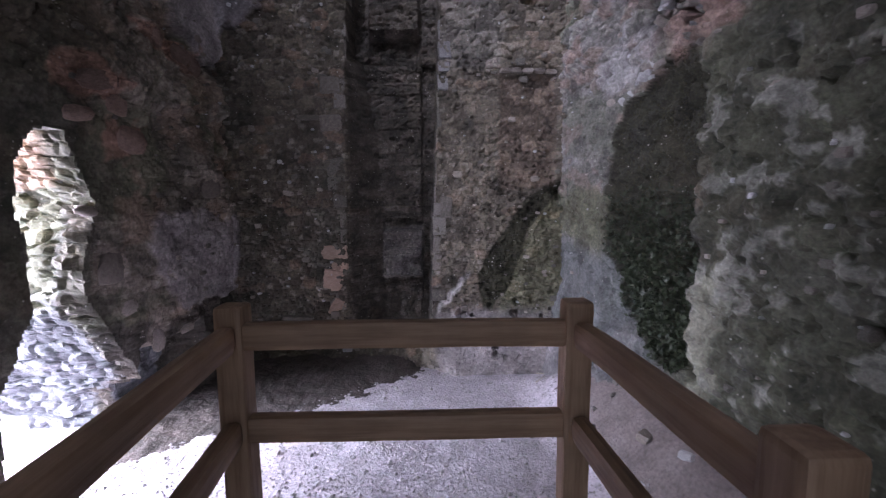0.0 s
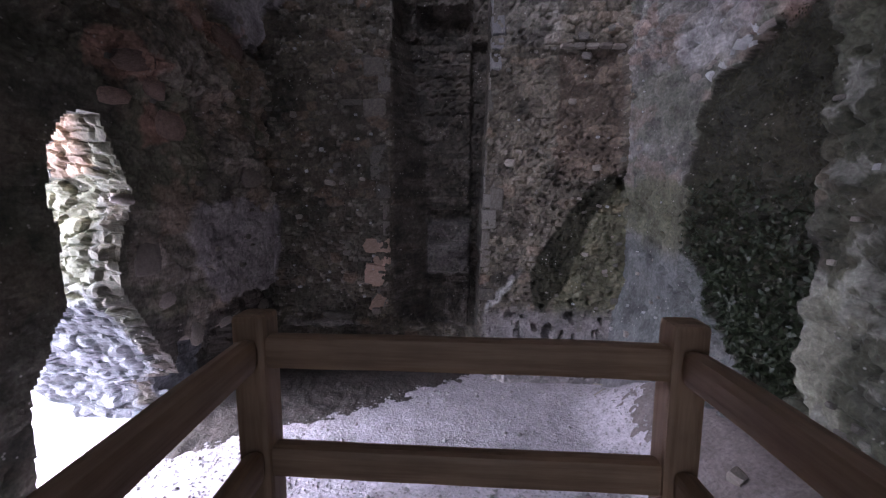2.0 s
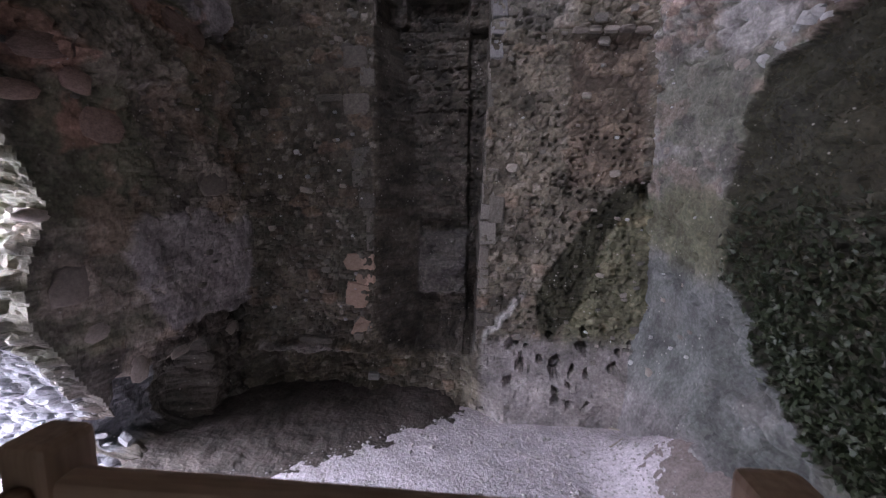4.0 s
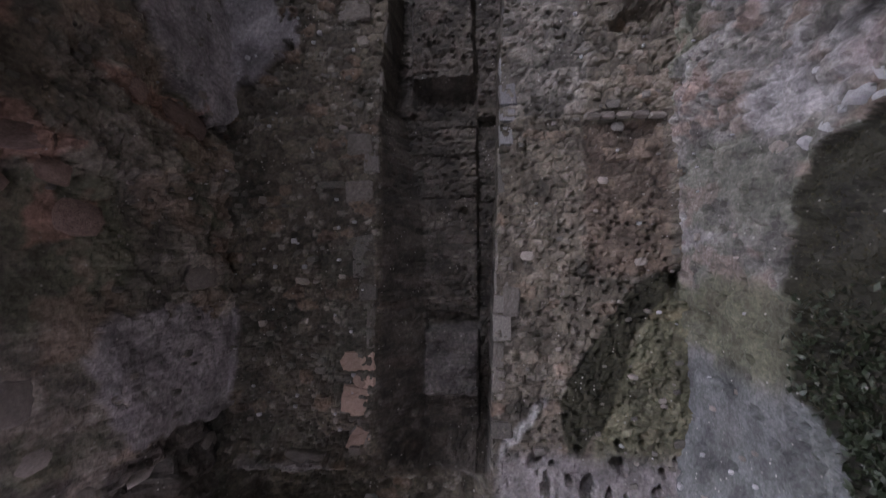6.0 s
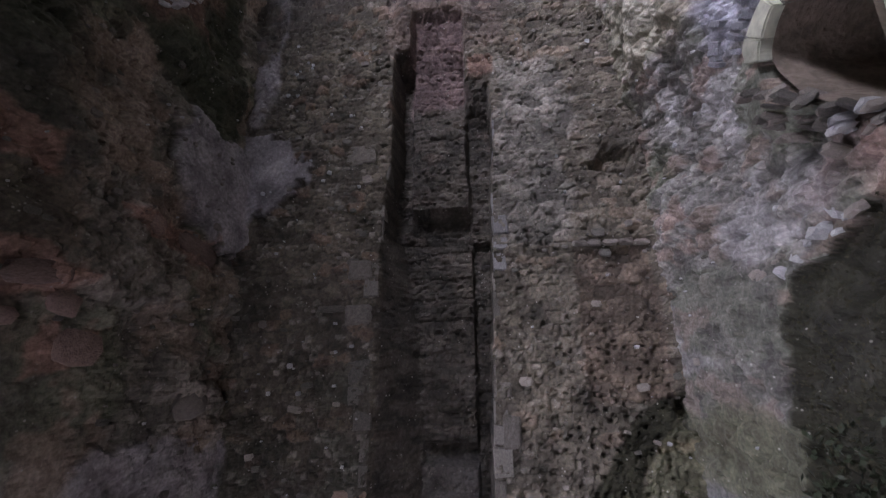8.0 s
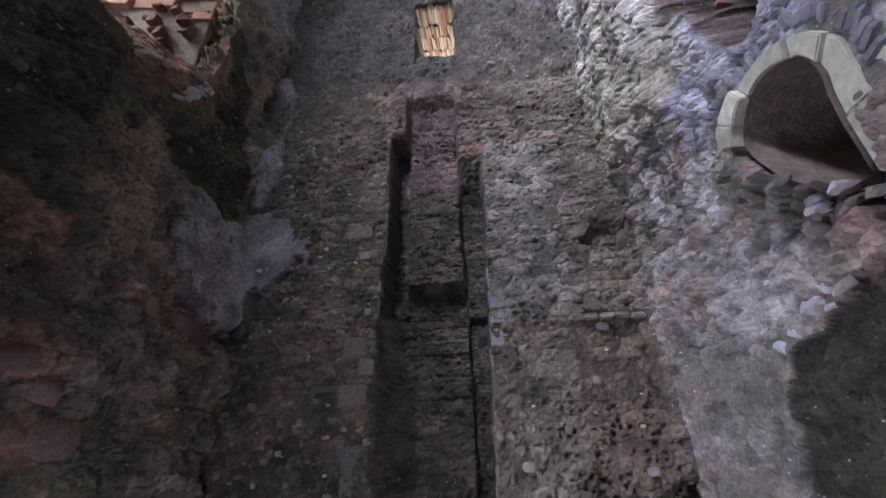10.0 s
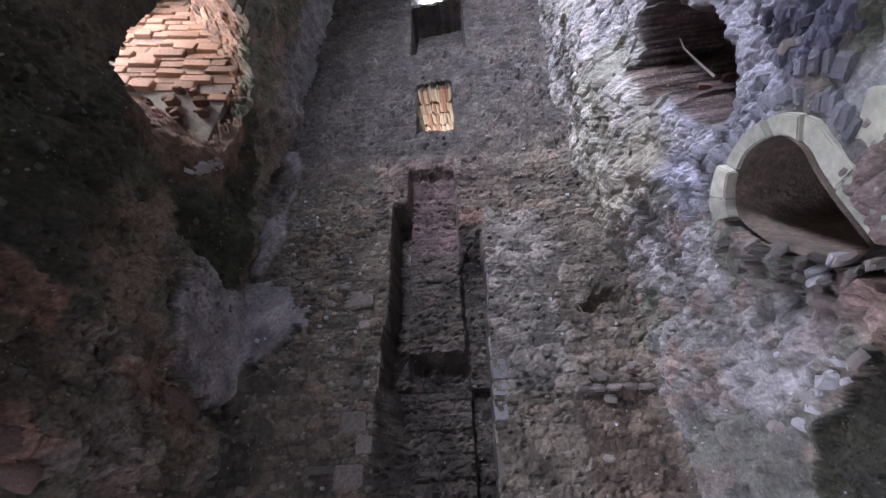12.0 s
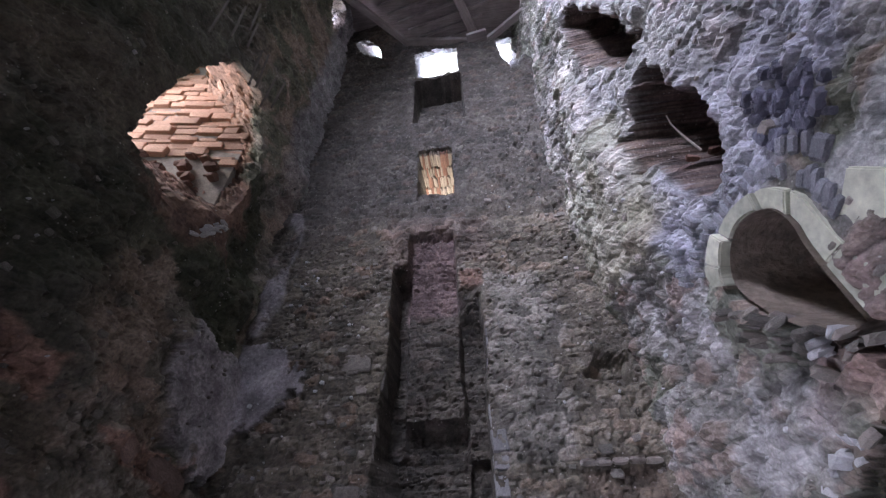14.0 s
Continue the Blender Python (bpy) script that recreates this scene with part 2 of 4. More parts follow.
    mu, mv = (Uo[:-1, :-1] + Uo[1:, 1:]) / 2, (Vo[:-1, :-1] + Vo[1:, 1:]) / 2
    out = ~(holes(mu, mv) > -0.02)
    if lift:
        out &= ~(holes(mu, mv - lift(mu, mv) * thick) > -0.02)
    for step in (0.25, 0.5, 0.75, 1.0):
        if splay:
            out &= ~((holes(mu + splay * thick * step, mv) > -0.02) & (mv < 3))
    faces.append(qo[out.reshape(-1)] + base_i)
    V3, F = np.concatenate(verts), np.concatenate(faces)
    me = bpy.data.meshes.new(name)
    me.from_pydata(V3.tolist(), [], F.tolist())
    me.materials.append(RUBBLE)
    C = np.concatenate(colours)
    at = me.attributes.new("tone", "FLOAT_COLOR", "POINT")
    at.data.foreach_set("color", np.concatenate([C, np.ones((len(C), 1))], 1).astype(np.float32).reshape(-1))
    ob = new(name, me)
    return tagged(ob, label, "wall", kind="structure")


def blend(c, mask, colour, vary=None):
    col = np.array(colour)
    if vary is not None:
        col = col * vary[..., None]
    return c * (1 - mask[..., None]) + col * mask[..., None]


# ---- plan ----
BACK, SOUTH, TOP = 4.13, -1.7, 11.8


def left_x(y):
    return -1.60 - 0.10 * (BACK - y)


def right_x(y):
    return 1.66 + 0.14 * (BACK - y)


def warped(u, v, k):
    return u + 0.05 * (fbm(u * 8, v * 8, k) - 0.5), v + 0.045 * (fbm(u * 8, v * 8, k + 3) - 0.5)


def rough(u, v, k, size=(0.15, 0.085), deep=0.026):
    """Relief of rubble in rough courses: stones, packing between them, pits and a slow wave."""
    a, b = warped(u, v, k)
    joint, own = stones(a, b, size[0], size[1], k)
    bit, one = stones(a + 3.1, b, 0.06, 0.045, k + 5)
    pits = hollows(u, v, 0.075, 0.055, k + 23, 0.4 * soft(fbm(u * 1.7, v * 1.7, k + 25), 0.4, 0.6))
    return (joint ** 0.5) * deep * (0.15 + own) + (bit ** 0.6) * 0.016 * (0.2 + one) + (fbm(u * 1.3, v * 1.3, k + 2) - 0.5) * 0.14 + (fbm(u * 12, v * 12, k + 4) - 0.5) * 0.03 - pits * 0.026


def dark_stone(u, v, k, a=(0.075, 0.066, 0.05), b=(0.225, 0.19, 0.145), size=(0.15, 0.085)):
    p, q = warped(u, v, k)
    joint, own = stones(p, q, size[0], size[1], k)
    bit, one = stones(p + 3.1, q, 0.06, 0.045, k + 5)
    t = np.clip(0.5 * own + 0.5 * (one - 0.25) * bit + 0.8 * (fbm(u * 2.5, v * 2.5, k + 40) - 0.42), 0, 1.2)
    c = np.array(a) * (1 - t[..., None]) + np.array(b) * t[..., None]
    c = blend(c, 0.55 * (one > 0.86) * soft(bit, 0.2, 0.5), (0.33, 0.3, 0.26))
    c = blend(c, 0.5 * (own > 0.8) * (hash2(np.floor(own * 9999), np.floor(own * 777), k) > 0.5) * soft(joint, 0.1, 0.3), (0.25, 0.165, 0.12))
    return blend(c, (1 - soft(joint, 0.03, 0.2)) * 0.4, (0.12, 0.105, 0.09))


# north wall with the flue
FLUE = [(0.0, -0.48, 0.34), (0.5, -0.48, 0.37), (0.93, -0.455, 0.38), (1.5, -0.455, 0.40), (2.4, -0.425, 0.44), (3.2, -0.41, 0.46), (3.8, -0.35, 0.50), (4.6, -0.36, 0.50), (4.8, -0.34, 0.50)]
PATCH = [(3.08, -1.95, -1.66), (3.2, -1.95, -1.48), (3.4, -1.95, -1.12), (3.55, -1.95, -0.99), (3.7, -1.95, -1.03), (3.9, -1.95, -1.17), (4.02, -1.95, -1.26), (4.06, -1.95, -1.5)]


def north_plaster(u, v):
    high = shape_mask(u, v, PATCH, 66, 0.1, 5) - 0.1 * soft(fbm(u * 8, v * 8, 59), 0.58, 0.66)
    low = shape_mask(u, v, [(0.84, -1.95, -1.56), (1.15, -1.95, -1.48), (1.5, -1.95, -1.48), (1.56, -1.95, -1.52)], 69, 0.03, 7)
    strip = shape_mask(u, v, [(4.06, -1.95, -1.5), (4.6, -1.95, -1.43), (5.5, -1.95, -1.4), (5.75, -1.95, -1.5)], 70, 0.08, 4)
    return np.maximum(np.maximum(high, low), np.minimum(strip, 0.004 + 0.06 * (fbm(u * 5, v * 3, 74) - 0.5)))


def flue_depth(u, v):
    """How far the flue is cut back into the wall."""
    lo, hi = between(v, FLUE)
    lo, hi = lo + 0.05 * (fbm(v * 7 + 0 * u, 0 * u + 3.1, 11) - 0.5), hi + 0.05 * (fbm(v * 7 + 0 * u, 0 * u + 8.1, 12) - 0.5)
    pl = np.interp(v, [0.5, 1.5, 2.3, 3.04, 3.1, 4.0, 5.3], [-0.13, -0.13, -0.17, -0.30, -0.24, -0.23, -0.17])
    pr = np.interp(v, [0.5, 3.04, 4.0, 5.3], [0.27, 0.28, 0.27, 0.29]) + 0.03 * (fbm(v * 9 + 0 * u, 0 * u + 5.1, 13) - 0.5)
    body = soft(u - pl, -0.012, 0.022) * soft(pr - u, -0.012, 0.022)
    course = np.floor(v / 0.115 + 0.3 * fbm(u * 3, v * 2, 14))
    uneven = 0.028 * (hash2(course, 0 * course, 15) - 0.3) + 0.1 * box_mask(u, v, -0.3, 0.3, 0.88, 1.17, 6, 0.02, 0.02) - 0.1 * box_mask(u, v, -0.2, 0.3, 1.36, 1.5, 7, 0.03, 0.02)
    splay = np.clip((u - lo) / np.maximum(pl - lo, 0.03), 0, 1)
    low = np.where(u < pl, 0.36 * splay, np.where(u < pr, 0.36 - uneven, 0.45)) * np.clip((hi - u) / 0.03, 0, 1)
    edge = np.clip((u - lo) / 0.03, 0, 1) * np.clip((hi - u) / 0.03, 0, 1)
    ends = np.where(u < 0.1, 1 - soft(v, 4.62, 4.84), 1 - soft(v, 3.9, 4.52))
    panel = np.interp(v, [3.0, 3.28, 3.34, 4.7, 5.1, 5.28], [0.46, 0.44, 0.27, 0.19, 0.07, 0.0]) - 0.4 * uneven * (v > 3.34)
    high = edge * ends * 0.36 * (1 - body) + body * panel * soft(v, 3.0, 3.05)
    sill = soft(v - 0.12 * fbm(u * 5, v * 5, 16), 0.3, 0.62)
    return np.where(v < 3.04, np.clip(low, 0, 1), high) * sill


def north_relief(u, v):
    d = rough(u, v, 100)
    plaster = soft(north_plaster(u, v), -0.01, 0.02)
    d = d * (1 - 0.85 * plaster) + 0.06 * plaster
    foot = (1 - soft(v, 0.1, 0.75)) * (0.10 + 0.16 * soft(u, 0.3, 0.6) * (1 - soft(v, 0.3, 0.6)))
    smooth = soft(u, 0.42, 0.55) * (1 - soft(v + 0.2 * (fbm(u * 5, v * 5, 19) - 0.5), 0.5, 0.75))
    d = d * (1 - 0.6 * smooth) + foot
    d = d - flue_depth(u, v)
    d = d - 0.025 * box_mask(u, v, 1.04, 1.58, 1.7, 2.83, 18, 0.06, 0.04)
    d = d - 0.038 * hollows(u, v, 0.058, 0.05, 24, 0.5) * box_mask(u, v, 0.75, 1.6, 1.35, 2.25, 25, 0.2, 0.15)
    d = d - 0.1 * hollows(u + 0.09 * fbm(u * 14, v * 14, 33), v + 0.1 * fbm(u * 14, v * 14, 34), 0.12, 0.13, 26, 0.55) * box_mask(u, v, 0.62, 1.65, 0.22, 0.68, 27, 0.1, 0.06)
    d = d - 0.12 * box_mask(u, v, 1.58, 1.72, 1.62, 1.8, 28, 0.03, 0.03)
    d = d - 0.12 * box_mask(u, v, 1.38, 1.58, 3.45, 3.68, 29, 0.2, 0.06)
    d = d - np.interp(v, [7.55, 8.95], [0.1, 0.48]) * box_mask(u, v, -0.2, 0.55, 7.55, 8.95, 30, 0.01, 0.02)
    d = d + 0.07 * box_mask(u, v, -1.5, -0.5, 0.42, 0.51, 31, 0.06, 0.03)
    d = d + 0.07 * (1 - soft(np.abs(u - 0.1 + 0.1 * fbm(u * 4, v * 4, 35)), 0.3, 0.42)) * soft(v, 4.9, 5.05) * (1 - soft(v, 5.3, 5.5)) * (1 - soft(flue_depth(u, v), 0.02, 0.06))
    return d - 0.16 * box_mask(u, v, -1.45, 0.3, 0.08, 0.4, 32, 0.08, 0.06)


MOSS = [(0.56, 0.88, 0.98), (0.78, 0.83, 1.12), (0.94, 0.80, 1.2), (1.21, 0.97, 1.27), (1.33, 1.05, 1.33), (1.5, 1.17, 1.42), (1.64, 1.26, 1.5), (1.78, 1.42, 1.72), (1.84, 1.5, 1.7)]


def north_tone(u, v, d):
    c = dark_stone(u, v, 100)
    k = 0.7 + 0.6 * fbm(u * 7, v * 7, 61)
    _, own = stones(*warped(u, v, 100), 0.15, 0.085, 100)
    c = blend(c, 0.55 * soft(v + 0.8 * (fbm(u * 1.5, v * 1.5, 62) - 0.5), 4.9, 5.8), (0.072, 0.066, 0.066), k)
    c = blend(c, 0.4 * soft(u, 0.42, 0.5) * (1 - soft(v, 5.0, 6.5)), (0.165, 0.14, 0.11), k * (0.5 + own))
    c = blend(c, 0.4 * soft(fbm(u * 2.1, v * 2.1, 75), 0.5, 0.58) * (u < -0.45) * (1 - soft(v, 2.2, 2.9)), (0.07, 0.075, 0.058), k)
    c = blend(c, 0.45 * box_mask(u, v, 0.5, 1.1, 2.9, 4.6, 76, 0.2, 0.05, 3), (0.3, 0.28, 0.25), k * (0.5 + own))
    c = blend(c, 0.7 * soft(shape_mask(u, v, [(0.5, 0.98, 1.9), (0.9, 1.1, 1.9), (1.2, 1.2, 1.9), (1.5, 1.36, 1.9), (1.72, 1.55, 1.9)], 65, 0.08, 4), -0.02, 0.06), (0.16, 0.158, 0.095), k)
    c = blend(c, 0.7 * (1 - soft(np.abs(v - 1.53 + 0.03 * fbm(u * 9, v, 78)), 0.02, 0.05)) * (u > 1.36), (0.33, 0.28, 0.18), k)
    c = blend(c, 0.97 * soft(shape_mask(u, v, MOSS, 64, 0.05, 6), -0.012, 0.018), (0.034, 0.032, 0.018), k)
    c = blend(c, 0.75 * soft(u, 0.36, 0.46) * (1 - soft(v + 0.15 * (fbm(u * 6, v * 6, 77) - 0.5), 0.5, 0.66)), (0.31, 0.28, 0.278), k)
    lime = np.abs((v - 0.62) - 1.15 * (u - 0.46) + 0.1 * (fbm(u * 9, v * 9, 79) - 0.5))
    c = blend(c, 0.8 * (1 - soft(lime, 0.02, 0.06)) * box_mask(u, v, 0.44, 0.76, 0.5, 0.92, 80, 0.08, 0.03), (0.5, 0.48, 0.46), k)
    c = blend(c, 0.8 * box_mask(u, v, 1.04, 1.58, 1.78, 2.83, 72, 0.05, 0.02), (0.15, 0.112, 0.085), k * (0.55 + 0.8 * own))
    c = blend(c, 0.95 * box_mask(u, v, -1.4, -0.72, 0.42, 0.5, 81, 0.05, 0.02), (0.24, 0.22, 0.2), k)
    c = blend(c, 0.95 * soft(north_plaster(u, v), -0.006, 0.012), (0.31, 0.283, 0.283), 0.6 + 0.7 * fbm(u * 6, v * 6, 60))
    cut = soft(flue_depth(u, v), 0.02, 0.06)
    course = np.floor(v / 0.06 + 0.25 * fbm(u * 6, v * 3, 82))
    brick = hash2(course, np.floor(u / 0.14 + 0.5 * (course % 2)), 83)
    # flue courses darkened: the shade of the recess is put into their colour
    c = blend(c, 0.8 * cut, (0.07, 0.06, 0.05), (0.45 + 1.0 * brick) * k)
    c = blend(c, 0.75 * cut * box_mask(u, v, -0.24, 0.3, 4.3, 5.28, 67, 0.04, 0.04), (0.19, 0.13, 0.125), k)
    c = blend(c, 0.6 * cut * box_mask(u, v, -0.14, 0.28, 0.86, 1.4, 84, 0.02, 0.02), (0.19, 0.175, 0.165), k)
    c = blend(c, 0.7 * box_mask(u, v, 0.31, 0.52, 4.46, 4.66, 85, 0.02, 0.02), (0.24, 0.14, 0.11), k)
    return blend(c, 0.45 * (1 - cut) * box_mask(u, v, -0.42, 0.66, 4.75, 5.45, 86, 0.12, 0.08, 4), (0.21, 0.15, 0.13), k * (0.5 + own))


def north_holes(u, v):
    window = np.minimum(np.minimum(u + 0.23, 0.55 - u), np.minimum(v - 9.05, 9.95 + 0.1 * np.cos((u - 0.16) * 4) - v))
    slit = np.minimum(np.minimum(u + 0.12, 0.33 - u), np.minimum(v - 5.87, 6.85 - 0.15 * np.abs(u - 0.1) - v))
    gap = shape_mask(u, v, [(8.95, 1.42, 1.55), (9.5, 1.3, 1.72), (10.2, 1.25, 1.8)], 71, 0.04)
    chink = shape_mask(u, v, [(10.1, -1.02, -0.88), (10.45, -1.3, -0.9), (10.9, -1.45, -1.1), (11.1, -1.4, -1.25)], 73, 0.03)
    return np.maximum(np.maximum(window, slit), np.maximum(gap, chink))


def north_lift(u, v):
    return np.where(v > 8.8, 2.2, 0.0)


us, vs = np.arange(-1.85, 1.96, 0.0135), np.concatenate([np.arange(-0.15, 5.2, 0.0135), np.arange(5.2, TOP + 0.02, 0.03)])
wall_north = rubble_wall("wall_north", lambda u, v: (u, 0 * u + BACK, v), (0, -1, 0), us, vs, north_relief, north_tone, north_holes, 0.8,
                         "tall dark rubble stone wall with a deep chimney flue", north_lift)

# west wall: doorway at the floor, breach high up
DOOR = [(-0.3, 2.0, 3.12), (0.17, 2.03, 3.06), (0.42, 2.04, 2.95), (0.69, 2.05, 2.8), (0.84, 2.14, 2.73), (1.0, 2.21, 2.62), (1.1, 2.28, 2.58), (1.45, 2.28, 2.65), (1.67, 2.26, 2.73), (1.9, 2.29, 2.62), (2.08, 2.38, 2.57)]
BREACH = [(4.45, 2.5, 2.75), (4.62, 2.28, 3.0), (4.9, 2.2, 3.3), (5.3, 2.22, 3.36), (5.8, 2.3, 3.32), (6.3, 2.45, 3.2), (6.6, 2.6, 3.0)]


def west_plaster(u, v):
    low = soft(shape_mask(u, v, [(0.8, 3.5, 4.4), (0.86, 3.3, 4.4), (1.05, 3.2, 4.4), (1.3, 3.13, 4.4), (1.5, 3.12, 4.4), (1.6, 3.2, 4.1)], 263, 0.08, 6) - 0.08 * soft(fbm(u * 9, v * 9, 264), 0.6, 0.66), -0.008, 0.016)
    high = soft(shape_mask(u, v, [(2.9, 3.86, 4.0), (3.08, 3.6, 4.4), (3.3, 3.37, 4.4), (3.6, 3.38, 4.4), (3.75, 3.42, 4.4), (3.88, 3.44, 3.6)], 266, 0.11, 5) - 0.1 * soft(fbm(u * 8, v * 8, 265), 0.58, 0.66), -0.008, 0.016)
    return low, high


def west_relief(u, v):
    d = rough(u, v, 200, (0.24, 0.13), 0.04) + (fbm(u * 1.6, v * 1.6, 240) - 0.5) * 0.34 + (fbm(u * 4, v * 5, 242) - 0.5) * 0.1
    d = d * (1 - 0.75 * box_mask(u, v, 1.6, 3.25, -0.3, 2.3, 243, 0.0, 0.2)) * (1 - 0.5 * box_mask(u, v, 2.0, 3.55, 4.3, 6.8, 244, 0.0, 0.2))
    low, high = west_plaster(u, v)
    d = d * (1 - 0.6 * low - 0.6 * high) + 0.05 * (low + high)
    d = d - 0.10 * soft(v, 3.6, 4.2) * (1 - soft(v, 5.4, 6.0)) * soft(u, 3.3, 3.6)
    return d - 0.26 * box_mask(u, v, 2.95, 3.6, 0.1, 0.6, 241, 0.15, 0.06)


def west_tone(u, v, d):
    c = dark_stone(u, v, 200, (0.155, 0.14, 0.112), (0.36, 0.315, 0.26), (0.24, 0.13))
    k = 0.8 + 0.4 * fbm(u * 6, v * 6, 261)
    c = blend(c, 0.7 * soft(fbm(u * 1.6, v * 1.6, 262), 0.46, 0.56), (0.125, 0.13, 0.084), k)
    c = blend(c, 0.6 * soft(fbm(u * 2.6, v * 2.6, 268), 0.52, 0.58), (0.34, 0.255, 0.195), k)
    c = blend(c, 0.9 * soft(shape_mask(u, v, [(3.62, 3.85, 4.0), (3.95, 3.3, 4.05), (4.3, 2.9, 4.0), (5.2, 3.2, 3.85), (5.7, 3.3, 3.6)], 269, 0.1, 4), -0.02, 0.05), (0.05, 0.056, 0.033), k)
    # near part and low corner darkened: their shade is painted into the tone
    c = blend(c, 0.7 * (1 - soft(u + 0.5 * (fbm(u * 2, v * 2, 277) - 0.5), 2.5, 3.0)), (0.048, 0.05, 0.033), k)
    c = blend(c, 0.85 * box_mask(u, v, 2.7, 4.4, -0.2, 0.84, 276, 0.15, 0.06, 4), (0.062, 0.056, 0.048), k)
    low, high = west_plaster(u, v)
    c = blend(c, 0.95 * low, (0.33, 0.30, 0.295), k)
    c = blend(c, 0.95 * high, (0.36, 0.33, 0.335), k)
    for n, (y0, y1, z0, z1) in enumerate(((2.85, 3.2, 1.98, 2.2), (2.55, 2.95, 2.3, 2.52), (3.45, 3.92, 2.76, 2.95), (3.1, 3.36, 2.82, 2.94), (2.2, 2.7, 2.9, 3.15))):
        c = blend(c, 0.8 * box_mask(u, v, y0, y1, z0, z1, 270 + 3 * n, 0.12, 0.02, 6), (0.36, 0.215, 0.165), k * (0.6 + 0.8 * fbm(u * 9, v * 14, 275)))
    for n, (y0, y1, z0, z1) in enumerate(((2.65, 2.92, 1.1, 1.36), (3.6, 3.95, 1.68, 1.92), (3.02, 3.24, 0.52, 0.74), (3.3, 3.6, 0.6, 0.7), (4.0, 4.3, 1.55, 1.75))):
        c = blend(c, 0.8 * box_mask(u, v, y0, y1, z0, z1, 290 + 3 * n, 0.1, 0.03, 4), (0.36, 0.31, 0.26), k)
    c = blend(c, 0.75 * box_mask(u, v, 2.5, 3.5, 4.4, 5.3, 267, 0.25, 0.05, 3), (0.23, 0.135, 0.105), 0.5 + 1.0 * fbm(u * 7, v * 9, 278))
    # upper corner paled: the light from the roof gap is painted into the tone
    c = blend(c, 0.85 * soft(v, 5.3, 7.0) * soft(u, 3.5, 3.7), (0.36, 0.35, 0.36), k)
    deep = soft(-d, 0.1, 0.2) * (u > 1.8) * (u < 3.4)
    stone, own = stones(0.3 * u - d, v, 0.12, 0.075, 280)
    c = blend(c, deep * (v < 1.75), (0.17, 0.175, 0.187), 0.45 + 0.9 * own)
    c = blend(c, deep * soft(v + 0.2 * (own - 0.5), 1.0, 1.15) * (v < 1.75), (0.165, 0.165, 0.115), 0.5 + 0.8 * own)
    c = blend(c, deep * (v >= 1.75) * (v < 2.4), (0.28, 0.2, 0.145), 0.75 + 0.4 * own)
    c = blend(c, deep * (v > 4), (0.40, 0.26, 0.19), 0.6 + 0.7 * own)
    c = blend(c, deep * (v > 4) * (1 - soft(v, 5.2, 5.6)), (0.2, 0.12, 0.095), 0.5 + 0.9 * own)
    return c


def west_holes(u, v):
    peep = shape_mask(u, v, [(10.2, 3.4, 3.55), (10.5, 3.3, 3.7), (11.0, 3.25, 3.75), (11.4, 3.4, 3.6)], 212, 0.05)
    return np.maximum(np.maximum(shape_mask(u, v, DOOR, 210, 0.03, 8), shape_mask(u, v, BREACH, 211, 0.08, 5)), peep)


def west_edge(u, v):
    """The side of the doorway or breach that a point of the rim belongs to."""
    out = u
    for rows, low, top in ((DOOR, -1, 3), (BREACH, 3, 8)):
        lo, hi = between(v, rows)
        out = np.where((v > low) & (v < top), np.where(np.abs(u - lo) < np.abs(u - hi), lo, hi), out)
    return out


us = np.concatenate([np.arange(SOUTH, 1.3, 0.05), np.arange(1.3, BACK + 0.3, 0.015)])
vs = np.concatenate([np.arange(-0.15, 4.0, 0.016), np.arange(4.0, TOP + 0.02, 0.024)])
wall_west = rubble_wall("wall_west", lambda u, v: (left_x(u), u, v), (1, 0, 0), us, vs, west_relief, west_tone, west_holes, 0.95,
                        "dark mossy rubble wall with painted-on shade, a ragged doorway and a breach", lambda u, v: np.where((v > 3.5) & (v < 8), 0.9, 0.0),
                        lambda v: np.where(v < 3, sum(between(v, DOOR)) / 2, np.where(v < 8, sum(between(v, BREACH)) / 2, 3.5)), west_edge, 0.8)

# east wall: mossy niche, arched opening, hollows
NICHE = [(0.6, 2.45, 2.62), (0.7, 2.37, 2.74), (0.86, 2.38, 2.98), (1.06, 2.37, 3.12), (1.25, 2.36, 3.31), (1.7, 2.35, 3.29), (2.1, 2.36, 3.26), (2.35, 2.38, 3.17), (2.46, 2.41, 2.95), (2.54, 2.43, 2.6)]
ARCH = [(2.70, 2.44, 2.47), (2.85, 2.455, 2.62), (3.08, 2.46, 2.82), (3.34, 2.43, 2.97), (3.43, 2.46, 2.95), (3.47, 2.48, 2.92), (3.54, 2.58, 2.83), (3.57, 2.65, 2.70)]
HOLLOWS = [([(3.9, 2.62, 2.75), (4.05, 2.4, 2.82), (4.3, 2.35, 2.95), (4.7, 2.37, 3.14), (5.02, 2.43, 3.1), (5.2, 2.5, 2.7)], 0.6), ([(5.5, 2.4, 2.7), (6.0, 2.4, 2.9), (7.0, 2.6, 3.1), (7.4, 2.8, 3.0)], 0.55)]


